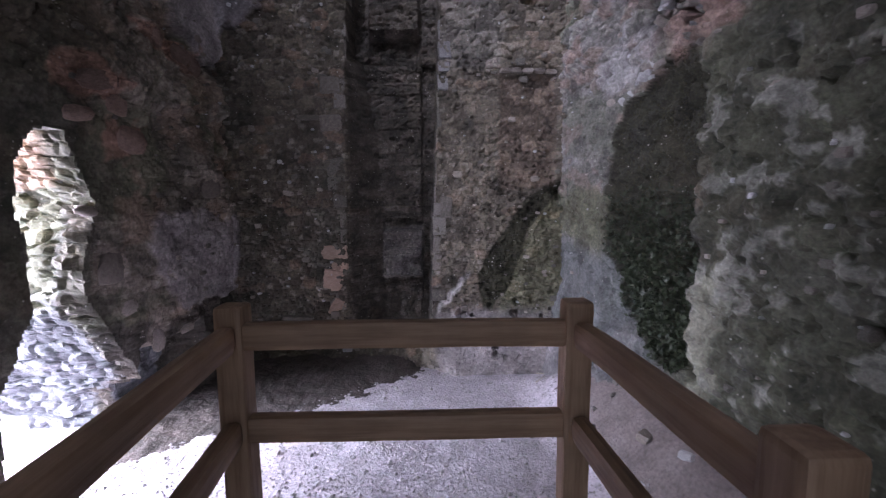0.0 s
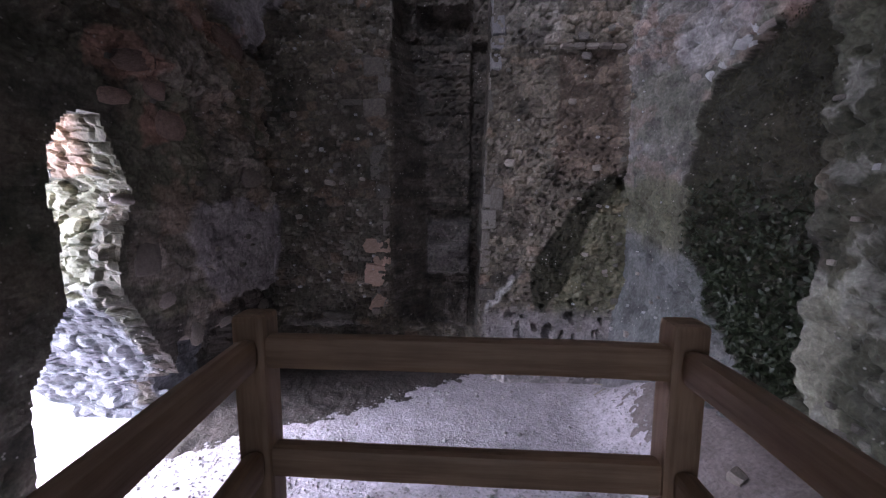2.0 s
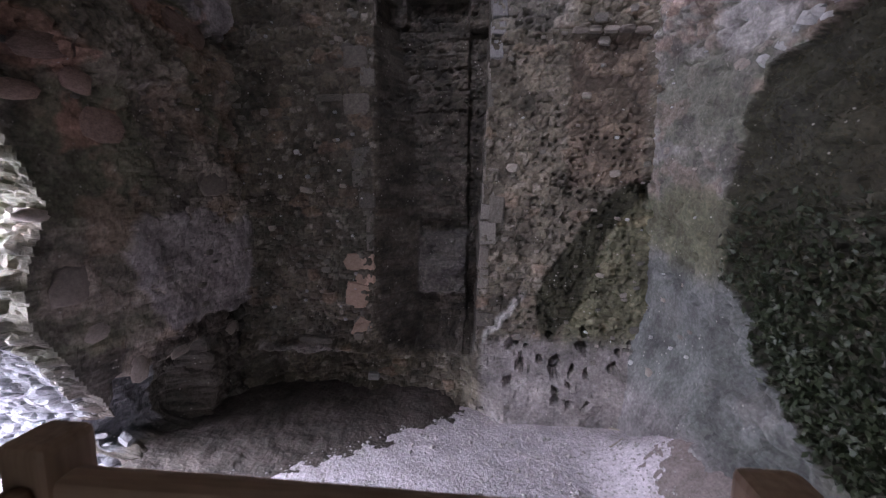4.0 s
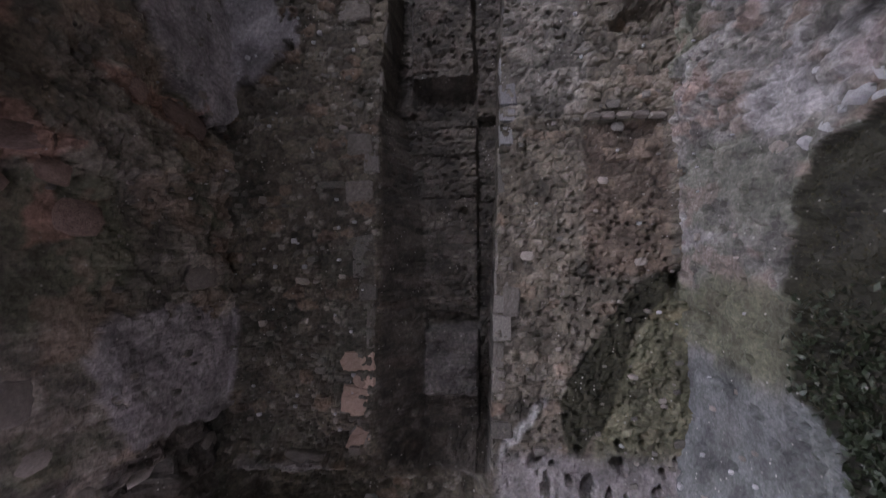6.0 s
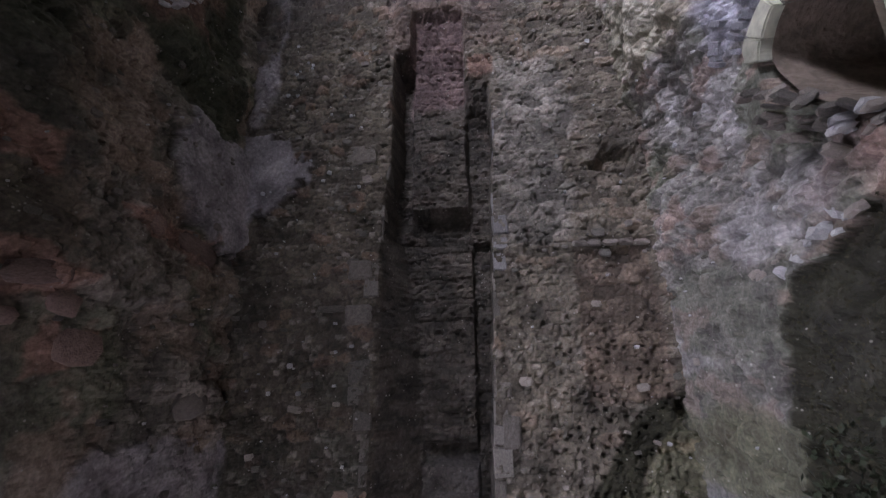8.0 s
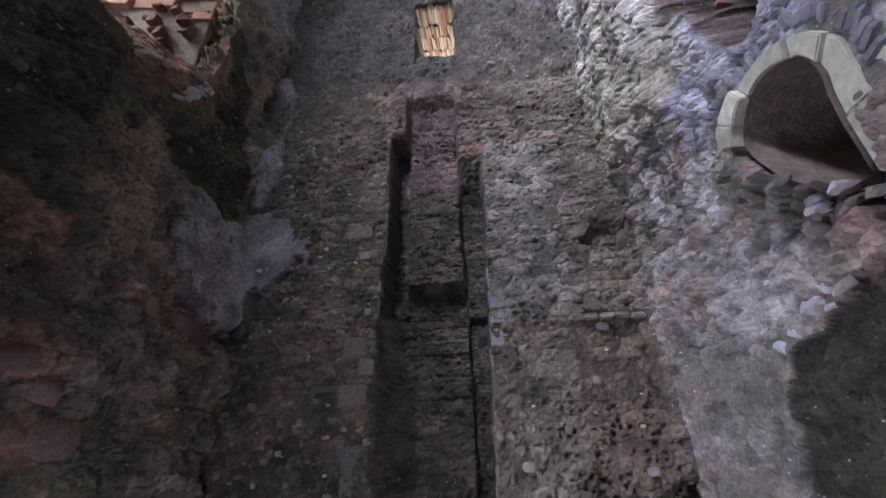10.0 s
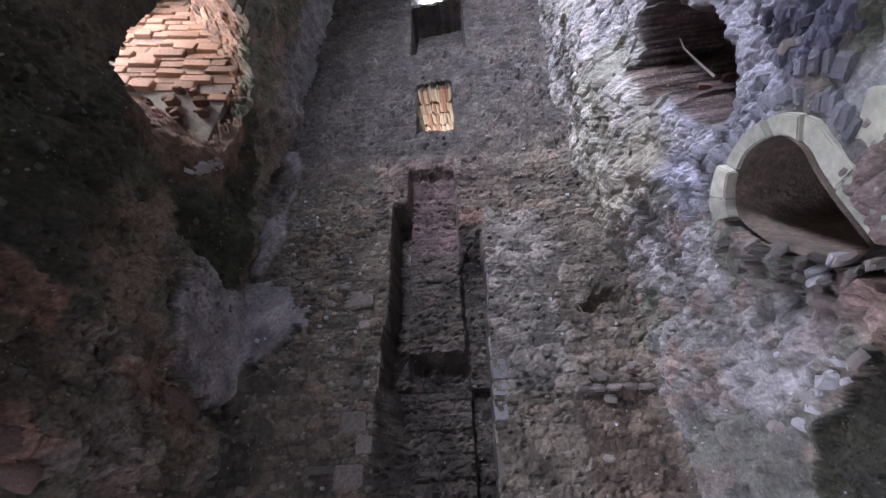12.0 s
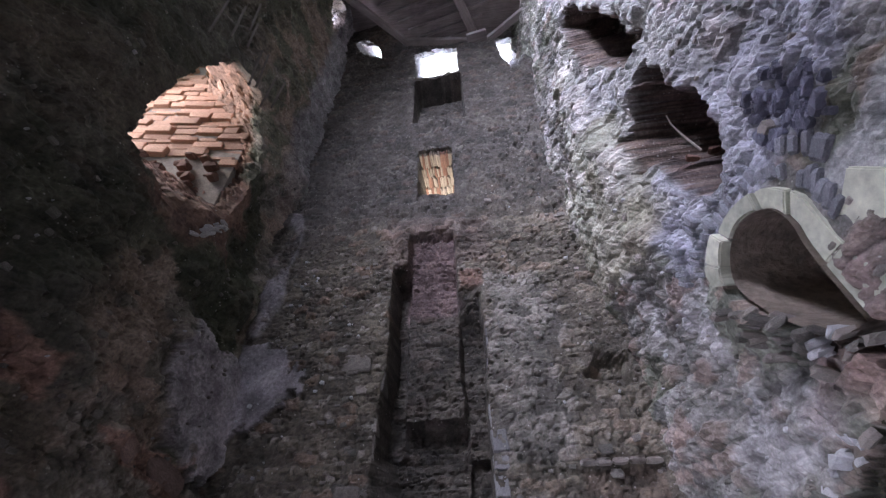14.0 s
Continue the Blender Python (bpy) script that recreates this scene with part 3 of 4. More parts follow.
def east_relief(u, v):
    d = rough(u, v, 300, (0.2, 0.12), 0.045) + (fbm(u * 1.2, v * 1.2, 340) - 0.5) * 0.3 * soft(v, 2.0, 3.0)
    d = d + 0.13 * soft(v + 0.3 * (fbm(u * 5, v * 5, 341) - 0.5), 3.75, 4.25) * (1 - soft(v, 5.5, 8.0)) * soft(u + 0.3 * (fbm(u * 4, v * 4, 342) - 0.5), 3.05, 3.3) - 0.1 * soft(v, 7.5, 9.0)
    near_arch = box_mask(u, v, 2.0, 3.15, 3.1, 3.7, 314, 0.0, 0.12)
    d = d * (1 - 0.8 * near_arch)
    smooth = soft(u, 3.25, 3.4) * (1 - soft(v, 2.3, 2.9))
    d = d * (1 - (0.35 + 0.45 * (1 - soft(v, 1.1, 1.5))) * smooth)
    d = d - 0.05 * soft(shape_mask(u, v, NICHE, 310, 0.06, 6), 0.0, 0.05) + 0.3 * (1 - soft(v, -0.1, 0.95)) * soft(u, 2.4, 3.0)
    d = d - 0.75 * soft(shape_mask(u, v, ARCH, 311, 0.0), -0.04, -0.03) * (1 + 0.2 * soft(v, 2.9, 3.2))
    d = d - 0.05 * hollows(u, v, 0.13, 0.1, 315, 0.22) * (1 - soft(v, 2.4, 2.8))
    for rows, deep in HOLLOWS:
        d = d - deep * soft(shape_mask(u, v, rows, 312, 0.1), 0.0, 0.12)
    return d


def east_tone(u, v, d):
    c = dark_stone(u, v, 300, (0.15, 0.142, 0.128), (0.4, 0.38, 0.35), (0.2, 0.12))
    k = 0.75 + 0.5 * fbm(u * 6, v * 6, 361)
    c = blend(c, 0.6 * soft(fbm(u * 1.5, v * 1.5, 362), 0.48, 0.6) * (1 - soft(v, 4, 5)), (0.12, 0.13, 0.085), k)
    c = blend(c, 0.7 * soft(fbm(u * 2.2, v * 2.2, 372), 0.54, 0.6), (0.21, 0.22, 0.165), k)
    c = blend(c, 0.7 * soft(fbm(u * 3, v * 3, 363), 0.56, 0.63), (0.47, 0.45, 0.44), k)
    c = blend(c, 0.6 * soft(fbm(u * 3.4, v * 4.4, 373), 0.6, 0.66), (0.33, 0.235, 0.195), k)
    c = blend(c, 0.7 * soft(fbm(u * 4.2, v * 4.2, 374), 0.6, 0.66), (0.10, 0.095, 0.085), k)
    c = blend(c, 0.5 * soft(u, 3.2, 3.3) * (1 - soft(v, 2.4, 2.8)), (0.16, 0.152, 0.138), k)
    c = blend(c, 0.8 * box_mask(u, v, 3.1, 4.3, 1.25, 1.72, 367, 0.15, 0.05, 3), (0.13, 0.13, 0.083), k)
    c = blend(c, 0.85 * (1 - soft(v + 0.25 * (fbm(u * 4, v * 4, 366) - 0.5), 1.15, 1.35)) * soft(u, 2.5, 2.7), (0.135, 0.143, 0.14), 0.8 + 0.4 * fbm(u * 4, v * 4, 365))
    c = blend(c, 0.7 * (1 - soft(v, 0.25, 0.5)) * soft(u, 2.5, 2.9), (0.21, 0.19, 0.19), k)
    c = blend(c, 0.9 * box_mask(u, v, -2.5, 2.36, 0.25, 3.0, 369, 0.3, 0.1, 1.8), (0.085, 0.086, 0.058), k)
    c = blend(c, 0.85 * box_mask(u, v, 2.12, 2.4, 0.4, 1.18, 368, 0.16, 0.03, 6), (0.33, 0.325, 0.25), k)
    c = blend(c, 0.8 * soft(fbm(u * 8, v * 8, 376), 0.64, 0.67) * box_mask(u, v, 0.2, 2.35, 0.2, 2.8, 377, 0.3, 0.1, 2), (0.29, 0.285, 0.245), k)
    c = blend(c, 0.95 * soft(shape_mask(u, v, NICHE, 310, 0.06, 6), -0.004, 0.012), (0.036, 0.034, 0.021), k)
    c = blend(c, 0.6 * box_mask(u, v, 2.0, 2.9, 2.55, 3.0, 370, 0.3, 0.08, 3), (0.30, 0.22, 0.20), k)
    # arch recess and its rim toned dark, painting in the shade of the opening
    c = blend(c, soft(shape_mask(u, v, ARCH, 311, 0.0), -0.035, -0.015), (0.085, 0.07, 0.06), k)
    c = blend(c, 0.7 * box_mask(u, v, 2.1, 2.7, 2.5, 2.85, 364, 0.15, 0.05), (0.34, 0.23, 0.19), k)
    stone, own = stones(u + 0.06 * fbm(u * 9, v * 9, 381), v, 0.085, 0.065, 382)
    band = box_mask(u, v, 1.5, 3.2, 3.66, 4.25, 383, 0.25, 0.08, 3)
    c = blend(c, 0.75 * band, (0.36, 0.36, 0.43), (0.5 + 0.9 * own) * k)
    c = blend(c, 0.6 * band * (1 - soft(stone, 0.0, 0.25)), (0.48, 0.47, 0.47), k)
    tan = box_mask(u, v, 3.0, 4.6, 4.02, 5.5, 384, 0.2, 0.05, 3)
    c = blend(c, 0.75 * tan, (0.34, 0.315, 0.235), 0.6 + 0.8 * fbm(u * 9, v * 9, 385))
    high = soft(v + 0.6 * (fbm(u * 2, v * 2, 386) - 0.5), 4.3, 4.9)
    c = blend(c, 0.6 * high * soft(fbm(u * 2.6, v * 1.8, 387), 0.46, 0.55), (0.38, 0.38, 0.31), k)
    c = blend(c, 0.45 * high * soft(fbm(u * 3.6, v * 2.2, 388), 0.55, 0.62), (0.115, 0.11, 0.09), k)
    c = blend(c, 0.6 * high * soft(fbm(u * 5, v * 3, 389), 0.57, 0.63), (0.54, 0.5, 0.46), k)
    c = blend(c, 0.45 * soft(v, 3.6, 3.9) * (1 - soft(u, 2.9, 3.2)), (0.5, 0.49, 0.5), k)
    c = blend(c, 0.8 * box_mask(u, v, 1.7, 2.24, 3.2, 3.42, 390, 0.1, 0.03, 4), (0.5, 0.49, 0.48), k)
    # brick-brown hollows, toned darker so that their colour carries the shade
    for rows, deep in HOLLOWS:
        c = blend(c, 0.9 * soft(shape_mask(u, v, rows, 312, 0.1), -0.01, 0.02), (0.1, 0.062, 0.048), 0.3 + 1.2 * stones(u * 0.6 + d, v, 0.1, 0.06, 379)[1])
    return c


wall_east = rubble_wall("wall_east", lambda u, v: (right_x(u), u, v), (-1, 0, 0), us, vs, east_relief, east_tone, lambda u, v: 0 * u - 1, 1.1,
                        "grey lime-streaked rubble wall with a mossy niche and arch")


# south wall behind the visitor, with the way in and an added high opening for the fill lamp
def south_holes(u, v):
    way_in = np.minimum(np.minimum(u + 0.25, 0.95 - u), np.minimum(v + 1, 2.15 - v))
    return np.maximum(way_in, np.minimum(np.minimum(u + 1.9, -0.5 - u), np.minimum(v - 7.6, 10.4 - v)))


us2, vs2 = np.arange(-2.3, 2.6, 0.06), np.arange(-0.15, TOP + 0.01, 0.06)
wall_south = rubble_wall("wall_south", lambda u, v: (u, 0 * u + SOUTH, v), (0, 1, 0), us2, vs2, lambda u, v: rough(u, v, 400),
                         lambda u, v, d: dark_stone(u, v, 400), south_holes, 0.6, "plain dark rubble wall with the way in")

# ---- floor and ground ----
def floor_z(x, y):
    bank = soft(x, right_x(y) - 0.75, right_x(y) - 0.05) * (1 - soft(y, 3.2, 3.9)) * 0.36
    return bank + (fbm(x * 1.5, y * 1.5, 500) - 0.5) * 0.05 + (fbm(x * 14, y * 14, 503) - 0.5) * 0.016


gx, gy = np.concatenate([np.arange(-6, -2.35, 0.15), np.arange(-2.35, 2.6, 0.03)]), np.arange(SOUTH - 0.3, BACK + 0.4, 0.03)
GX, GY = np.meshgrid(gx, gy, indexing="ij")
idx = np.arange(GX.size).reshape(GX.shape)
quads = np.stack([idx[:-1, :-1], idx[1:, :-1], idx[1:, 1:], idx[:-1, 1:]], -1).reshape(-1, 4)
floor = mesh_ob("floor", np.stack([GX, GY, floor_z(GX, GY)], -1).reshape(-1, 3).tolist(), quads.tolist(), GRAVEL, smooth=True)
tagged(floor, "pale trodden gravel floor with dusty bare patches", "floor", kind="structure")
ground = mesh_ob("ground", [(-600, -600, -0.16), (600, -600, -0.16), (600, 600, -0.16), (-600, 600, -0.16)], [(0, 1, 2, 3)], GRASS)
tagged(ground, "rough grass outside the tower", "ground", kind="structure")

# ---- timber fence ----
def beam(a, b, wide, tall, end=0.012, segs=2):
    """A bevelled timber from a to b, as a bmesh, in the world."""
    a, b = Vector(a), Vector(b)
    bm = bmesh.new()
    bmesh.ops.create_cube(bm, size=1)
    ln = (b - a).length
    bmesh.ops.scale(bm, vec=(ln, wide, tall), verts=bm.verts)
    bmesh.ops.bevel(bm, geom=list(bm.edges), offset=end, segments=segs, affect="EDGES", profile=0.6)
    rot = (b - a).to_track_quat("X", "Z").to_matrix().to_4x4()
    bmesh.ops.transform(bm, matrix=Matrix.Translation((a + b) / 2) @ rot, verts=bm.verts)
    return bm


def timber_part(name, a, b, wide, tall, end, mat, parent):
    """The same timber with its own axes along the grain."""
    a, b = Vector(a), Vector(b)
    ln = (b - a).length
    bm = beam((-ln / 2, 0, 0), (ln / 2, 0, 0), wide, tall, end)
    bmesh.ops.subdivide_edges(bm, edges=[e for e in bm.edges if e.calc_length() > ln * 0.8], cuts=6)
    for v in bm.verts:
        v.co += Vector((0, 1, 0)) * 0.004 * noise.noise(Vector((v.co.x * 3, a.x * 7, a.z * 5))) + Vector((0, 0, 1)) * 0.005 * noise.noise(Vector((v.co.x * 2.5 + 9, a.y * 7, a.z * 5)))
    ob = part(name, bm, mat, parent)
    ob.matrix_basis = Matrix.Translation((a + b) / 2) @ (b - a).to_track_quat("X", "Z").to_matrix().to_4x4()
    return ob


POSTS = {"nw": (-0.31, 1.465), "ne": (0.905, 1.465), "w": (-0.21, 0.33), "e": (0.965, 0.585), "sw": (-0.2, -0.75), "se": (1.02, -0.75)}
fence = tagged(new("timber_fence"), "brown three-rail timber fence standing on the gravel", "fence")
for key, (x, y) in POSTS.items():
    timber_part("post", (x, y, -0.1), (x, y, 1.31), 0.098, 0.098, 0.017, WOOD, fence)
for a, b in (("nw", "ne"), ("nw", "w"), ("ne", "e"), ("w", "sw"), ("e", "se")):
    (xa, ya), (xb, yb) = POSTS[a], POSTS[b]
    d = Vector((xb - xa, yb - ya, 0)).normalized() * 0.035
    for top in (1.245, 0.903, 0.52):
        timber_part("rail", (xa + d.x, ya + d.y - 0.01, top - 0.046), (xb - d.x, yb - d.y - 0.01, top - 0.046), 0.06, 0.098, 0.02 if a == "nw" and b == "ne" else 0.028, WOOD, fence)

# ---- roof ----
ROOF = 10.3
roof = tagged(new("timber_roof"), "grey boarded timber roof with rafters over the shaft", "roof")
deck = [(-2.0, 2.1), (-1.22, 3.14), (-0.37, 3.97), (1.12, 4.16), (2.05, 3.56), (2.5, 2.5), (2.5, SOUTH), (-2.2, SOUTH)]
n = len(deck)
mesh_ob("boarding", [(x, y, z) for z in (ROOF + 0.15, ROOF + 0.19) for x, y in deck], [tuple(range(n)), tuple(range(2 * n - 1, n - 1, -1))] + [(i, (i + 1) % n, n + (i + 1) % n, n + i) for i in range(n)], ROOFWOOD, roof)
for i in range(34):
    y = 4.12 - 0.157 * i
    xa, xb = -1.95 + 1.02 * max(0, y - 2.2), 2.45 - 1.3 * max(0, y - 2.9)
    timber_part("rafter", (xa, y, ROOF + 0.10), (xb, y - 0.2 * (xb - xa), ROOF + 0.10), 0.05, 0.09, 0.006, ROOFWOOD, roof)
for a, b in (((-1.5, 2.86), (-0.33, 4.0)), ((-0.4, 3.95), (1.16, 4.15)), ((1.06, 4.18), (2.2, 3.46))):
    timber_part("wall_plate", (*a, ROOF - 0.01), (*b, ROOF - 0.01), 0.11, 0.13, 0.012, ROOFWOOD, roof)
timber_part("tie_beam", (0.2, 2.2, ROOF - 0.02), (0.94, 4.08, ROOF - 0.02), 0.15, 0.15, 0.012, ROOFWOOD, roof)
timber_part("beam_block", (0.76, 4.02, ROOF - 0.14), (1.12, 3.96, ROOF - 0.14), 0.18, 0.11, 0.012, ROOFWOOD, roof)
upper = beam((0.1, SOUTH - 0.4, TOP + 0.02), (0.1, BACK + 0.35, TOP + 0.02), 6.4, 0.06)
ceiling = tagged(part("ceiling", upper, ROOFWOOD), "dark boarded covering above the roof timbers", "roof", kind="structure")


# ---- masonry pieces ----
def stone_mesh(name, seed, mat, boxy=0.42):
    """An irregular rounded stone about one unit across."""
    rng = random.Random(seed)
    rows, cols = 4, 7
    verts, faces = [(0, 0, -0.5)], []
    for r in range(1, rows):
        th = math.pi * r / rows - math.pi / 2
        for c in range(cols):
            ph = 2 * math.pi * (c + 0.5 * (r % 2)) / cols
            k = 0.5 * rng.uniform(0.72, 1.15)
            s = lambda q: math.copysign(abs(q) ** boxy, q)
            verts.append((k * s(math.cos(th)) * s(math.cos(ph)), k * s(math.cos(th)) * s(math.sin(ph)), 0.5 * s(math.sin(th)) * rng.uniform(0.9, 1.05)))
    verts.append((0, 0, 0.5))
    top = len(verts) - 1
    for c in range(cols):
        e = (c + 1) % cols
        faces += [(0, 1 + e, 1 + c), (top, top - cols + c, top - cols + e)]
        for r in range(rows - 2):
            a, b = 1 + r * cols, 1 + (r + 1) * cols
            faces.append((a + c, a + e, b + e, b + c))
    me = bpy.data.meshes.new(name)
    me.from_pydata(verts, [], faces)
    me.materials.append(mat)
    return me


def block_mesh(name, seed, mat, offset=0.08):
    """A worn squared block of one unit."""
    rng = random.Random(seed)
    bm = bmesh.new()
    bmesh.ops.create_cube(bm, size=1)
    for v in bm.verts:
        v.co += Vector([rng.uniform(-0.06, 0.06) for _ in range(3)])
    bmesh.ops.bevel(bm, geom=list(bm.edges), offset=offset, segments=1, affect="EDGES")
    me = bpy.data.meshes.new(name)
    bm.to_mesh(me)
    bm.free()
    me.materials.append(mat)
    return me


def piece(name, me, parent, m, size):
    ob = new(name, me)
    ob.parent = parent
    ob.matrix_basis = m @ Matrix.Diagonal((*size, 1))
    return ob


def at_depth(relief, u, v):
    return float(relief(np.array([u]), np.array([v]))[0])


rng = random.Random(4)
KINDS = {"grey": [stone_mesh("stone", s, GREYSTONE) for s in range(5)], "pale": [stone_mesh("stone", s, PALESTONE) for s in range(10, 14)],
         "lime": [stone_mesh("stone", s, LIMESTONE) for s in range(20, 24)]}


def scatter(wall, place, turn, relief, count, ulim, vlim, weights, keep, sizes=(0.025, 0.11)):
    """Single stones that stand a little proud of the wall's face."""
    pts = [(rng.uniform(*ulim), rng.uniform(*vlim)) for _ in range(count * 3)]
    pts = [p for p in pts if keep(*p)][:count]
    ds = relief(np.array([p[0] for p in pts]), np.array([p[1] for p in pts]))
    for (u, v), d in zip(pts, ds):
        kind = rng.choices(list(weights), list(weights.values()))[0]
        w = rng.uniform(*sizes) * rng.uniform(0.4, 1.0)
        h = w * rng.uniform(0.45, 0.8)
        if kind == "lime":
            w, h = w * 0.45, h * 0.55
        x, y, z = place(u, v, float(d) + 0.004)
        piece("stone", rng.choice(KINDS[kind]), wall, pose(x, y, z, 0, rng.uniform(-14, 14) if turn == 0 else 0, turn), (w, max(0.03, 0.6 * w), h))


def north_at(u, v, d):
    return u, BACK - d, v


def west_at(u, v, d):
    return left_x(u) + d, u, v


def east_at(u, v, d):
    return right_x(u) - d, u, v


def in_flue(u, v):
    return -0.52 < u < 0.54 and v < 4.8


scatter(wall_north, north_at, 0, north_relief, 170, (-1.55, -0.5), (0.5, 5.0), {"grey": 5, "pale": 2, "lime": 4}, lambda u, v: not in_flue(u, v))
scatter(wall_north, north_at, 0, north_relief, 110, (0.6, 1.6), (0.4, 6.0), {"grey": 5, "pale": 4, "lime": 2}, lambda u, v: not in_flue(u, v))
scatter(wall_west, west_at, 90, west_relief, 150, (1.6, 4.0), (0.3, 6.5), {"grey": 7, "pale": 1, "lime": 2},
        lambda u, v: not (1.9 < u < 3.15 and v < 2.2) and not (2.0 < u < 3.5 and 4.3 < v < 6.6), (0.025, 0.08))
scatter(wall_east, east_at, 90, east_relief, 290, (1.2, 4.0), (0.4, 8.0), {"grey": 5, "pale": 4, "lime": 5},
        lambda u, v: not (2.3 < u < 3.5 and v < 2.6) and not (2.3 < u < 3.1 and 2.6 < v < 5.3), (0.03, 0.1))

# stones in the doorway's far jamb
JAMBS = [stone_mesh("stone", s, JAMBSTONE) for s in range(70, 75)]
LICHENED = [stone_mesh("stone", s, mottled("lichened_jamb_stone", (0.10, 0.10, 0.07), (0.25, 0.25, 0.18), 12)) for s in (75,)]
LICHENED += [stone_mesh("stone", s, LICHENED[0].materials[0]) for s in (76, 77)]
for i in range(80):
    z = rng.uniform(0.02, 1.95)
    lo, hi = between(np.array([z]), DOOR)
    back = rng.uniform(0.03, 0.75)
    w = rng.uniform(0.03, 0.11)
    y = float(hi[0]) + rng.uniform(-0.01, 0.02)
    piece("stone", rng.choice(LICHENED if 1.05 < z < 1.7 else JAMBS), wall_west, pose(left_x(y) - back, y, z, rng.uniform(-25, 25), rng.uniform(-25, 25), rng.uniform(-20, 20)), (w, 0.06, w * rng.uniform(0.4, 0.8)))

# dressed stones along the flue
QUOIN = [block_mesh("quoin", s, QUOINSTONE, 0.09) for s in range(40, 44)]
DULL = [block_mesh("quoin", s, GREYSTONE, 0.05) for s in range(44, 48)]
PINK = [block_mesh("quoin", s, mottled("pinkish_limestone", (0.42, 0.29, 0.22), (0.58, 0.43, 0.34), 8), 0.09) for s in range(48, 50)]
SQUARED = [block_mesh("quoin", s, mottled("grey_squared_quoin", (0.2, 0.195, 0.195), (0.34, 0.33, 0.325), 8), 0.08) for s in (52,)]
SQUARED += [block_mesh("quoin", s, SQUARED[0].materials[0], 0.08) for s in (53, 54)]
for side in (-1, 1):
    z = 0.52
    while z < 4.55:
        h = rng.uniform(0.1, 0.2)
        lo, hi = between(np.array([z + h / 2]), FLUE)
        edge = float(lo[0]) if side < 0 else float(hi[0])
        w = rng.uniform(0.06, 0.2) if side < 0 else rng.uniform(0.05, 0.15)
        if z > 2.0 and side < 0 and rng.random() < 0.45:
            z += h
            continue
        pick = PINK if side < 0 and (0.75 < z + h / 2 < 1.3) else QUOIN if (side > 0 and rng.random() < 0.35) or rng.random() < 0.15 else DULL
        if side > 0 and z > 2.6 and rng.random() < 0.8:
            pick = SQUARED
        u = edge + side * (w / 2 - 0.005)
        d = at_depth(north_relief, edge + side * 0.09, z + h / 2)
        piece("quoin", rng.choice(pick), wall_north, pose(u, BACK - d + 0.098 + (0.012 if z > 2.0 else 0.0), z + h / 2, 0, rng.uniform(-3, 3), 0), (w, 0.2, h - 0.006))
        z += h
BLUSH = [stone_mesh("stone", s, PINK[0].materials[0]) for s in (80, 81, 82)]
for n, (u, v, w, t) in enumerate(((-0.60, 1.17, 0.2, 0.15), (-0.585, 0.9, 0.25, 0.21), (-0.56, 0.62, 0.18, 0.2), (-0.55, 1.03, 0.12, 0.08))):
    piece("stone", BLUSH[n % 3], wall_north, pose(u, BACK - at_depth(north_relief, u, v) + 0.02, v, 0, 12 * n, 0), (w, 0.08, t))
for n, (u, v, w, t) in enumerate(((-0.56, 2.4, 0.2, 0.15), (-0.56, 2.74, 0.18, 0.15), (-0.78, 2.45, 0.2, 0.05), (-0.6, 3.75, 0.24, 0.15), (0.52, 1.6, 0.12, 0.2), (-0.95, 0.5, 0.3, 0.1))):
    piece("stone", QUOIN[n % 4], wall_north, pose(u, BACK - at_depth(north_relief, u, v) + 0.03, v, 0, rng.uniform(-3, 3), 0), (w, 0.1, t))
piece("stone", KINDS["lime"][1], wall_north, pose(-0.5, BACK - at_depth(north_relief, -0.5, 0.17) - 0.01, 0.17), (0.11, 0.06, 0.075))
for i in range(5):
    piece("stone", KINDS["pale"][i % 4], wall_north, pose(1.08 + 0.11 * i, BACK - at_depth(north_relief, 1.08 + 0.11 * i, 2.87) - 0.01, 2.87), (0.12, 0.1, 0.04))

# larger stones that stand out of the west wall
CLAY = mottled("dull_pink_clay_stone", (0.22, 0.155, 0.13), (0.38, 0.27, 0.225), 8, 0.92, 0.7, 0.02, 25)
SLABS = [stone_mesh("stone", s, CLAY, 0.6) for s in (110, 111, 112)]
TANSLABS = [stone_mesh("stone", s, PALESTONE, 0.75) for s in (113, 114)]
for me in SLABS + TANSLABS:
    me.polygons.foreach_set("use_smooth", [True] * len(me.polygons))
for n, (y, z, w, t, lean) in enumerate(((3.72, 2.85, 0.42, 0.15, 12), (3.3, 2.9, 0.26, 0.11, 25), (3.05, 2.1, 0.3, 0.2, 5), (2.72, 2.42, 0.34, 0.13, -15), (2.9, 2.3, 0.2, 0.12, 10), (2.62, 2.2, 0.25, 0.1, -8))):
    piece("stone", SLABS[n % 3], wall_west, pose(left_x(y) + at_depth(west_relief, y, z) - 0.004, y, z, 0, lean, 90), (w, 0.08, t))
for n, (y, z, w, t) in enumerate(((3.78, 1.8, 0.34, 0.2), (2.8, 1.24, 0.26, 0.24), (3.12, 0.64, 0.14, 0.18), (3.4, 0.66, 0.2, 0.08), (4.0, 0.62, 0.16, 0.12), (2.66, 1.62, 0.2, 0.07), (2.9, 0.95, 0.2, 0.12))):
    piece("stone", TANSLABS[n % 2], wall_west, pose(left_x(y) + at_depth(west_relief, y, z) - 0.008, y, z, 0, 8 * (n % 3) - 8, 90), (w, 0.07, t))

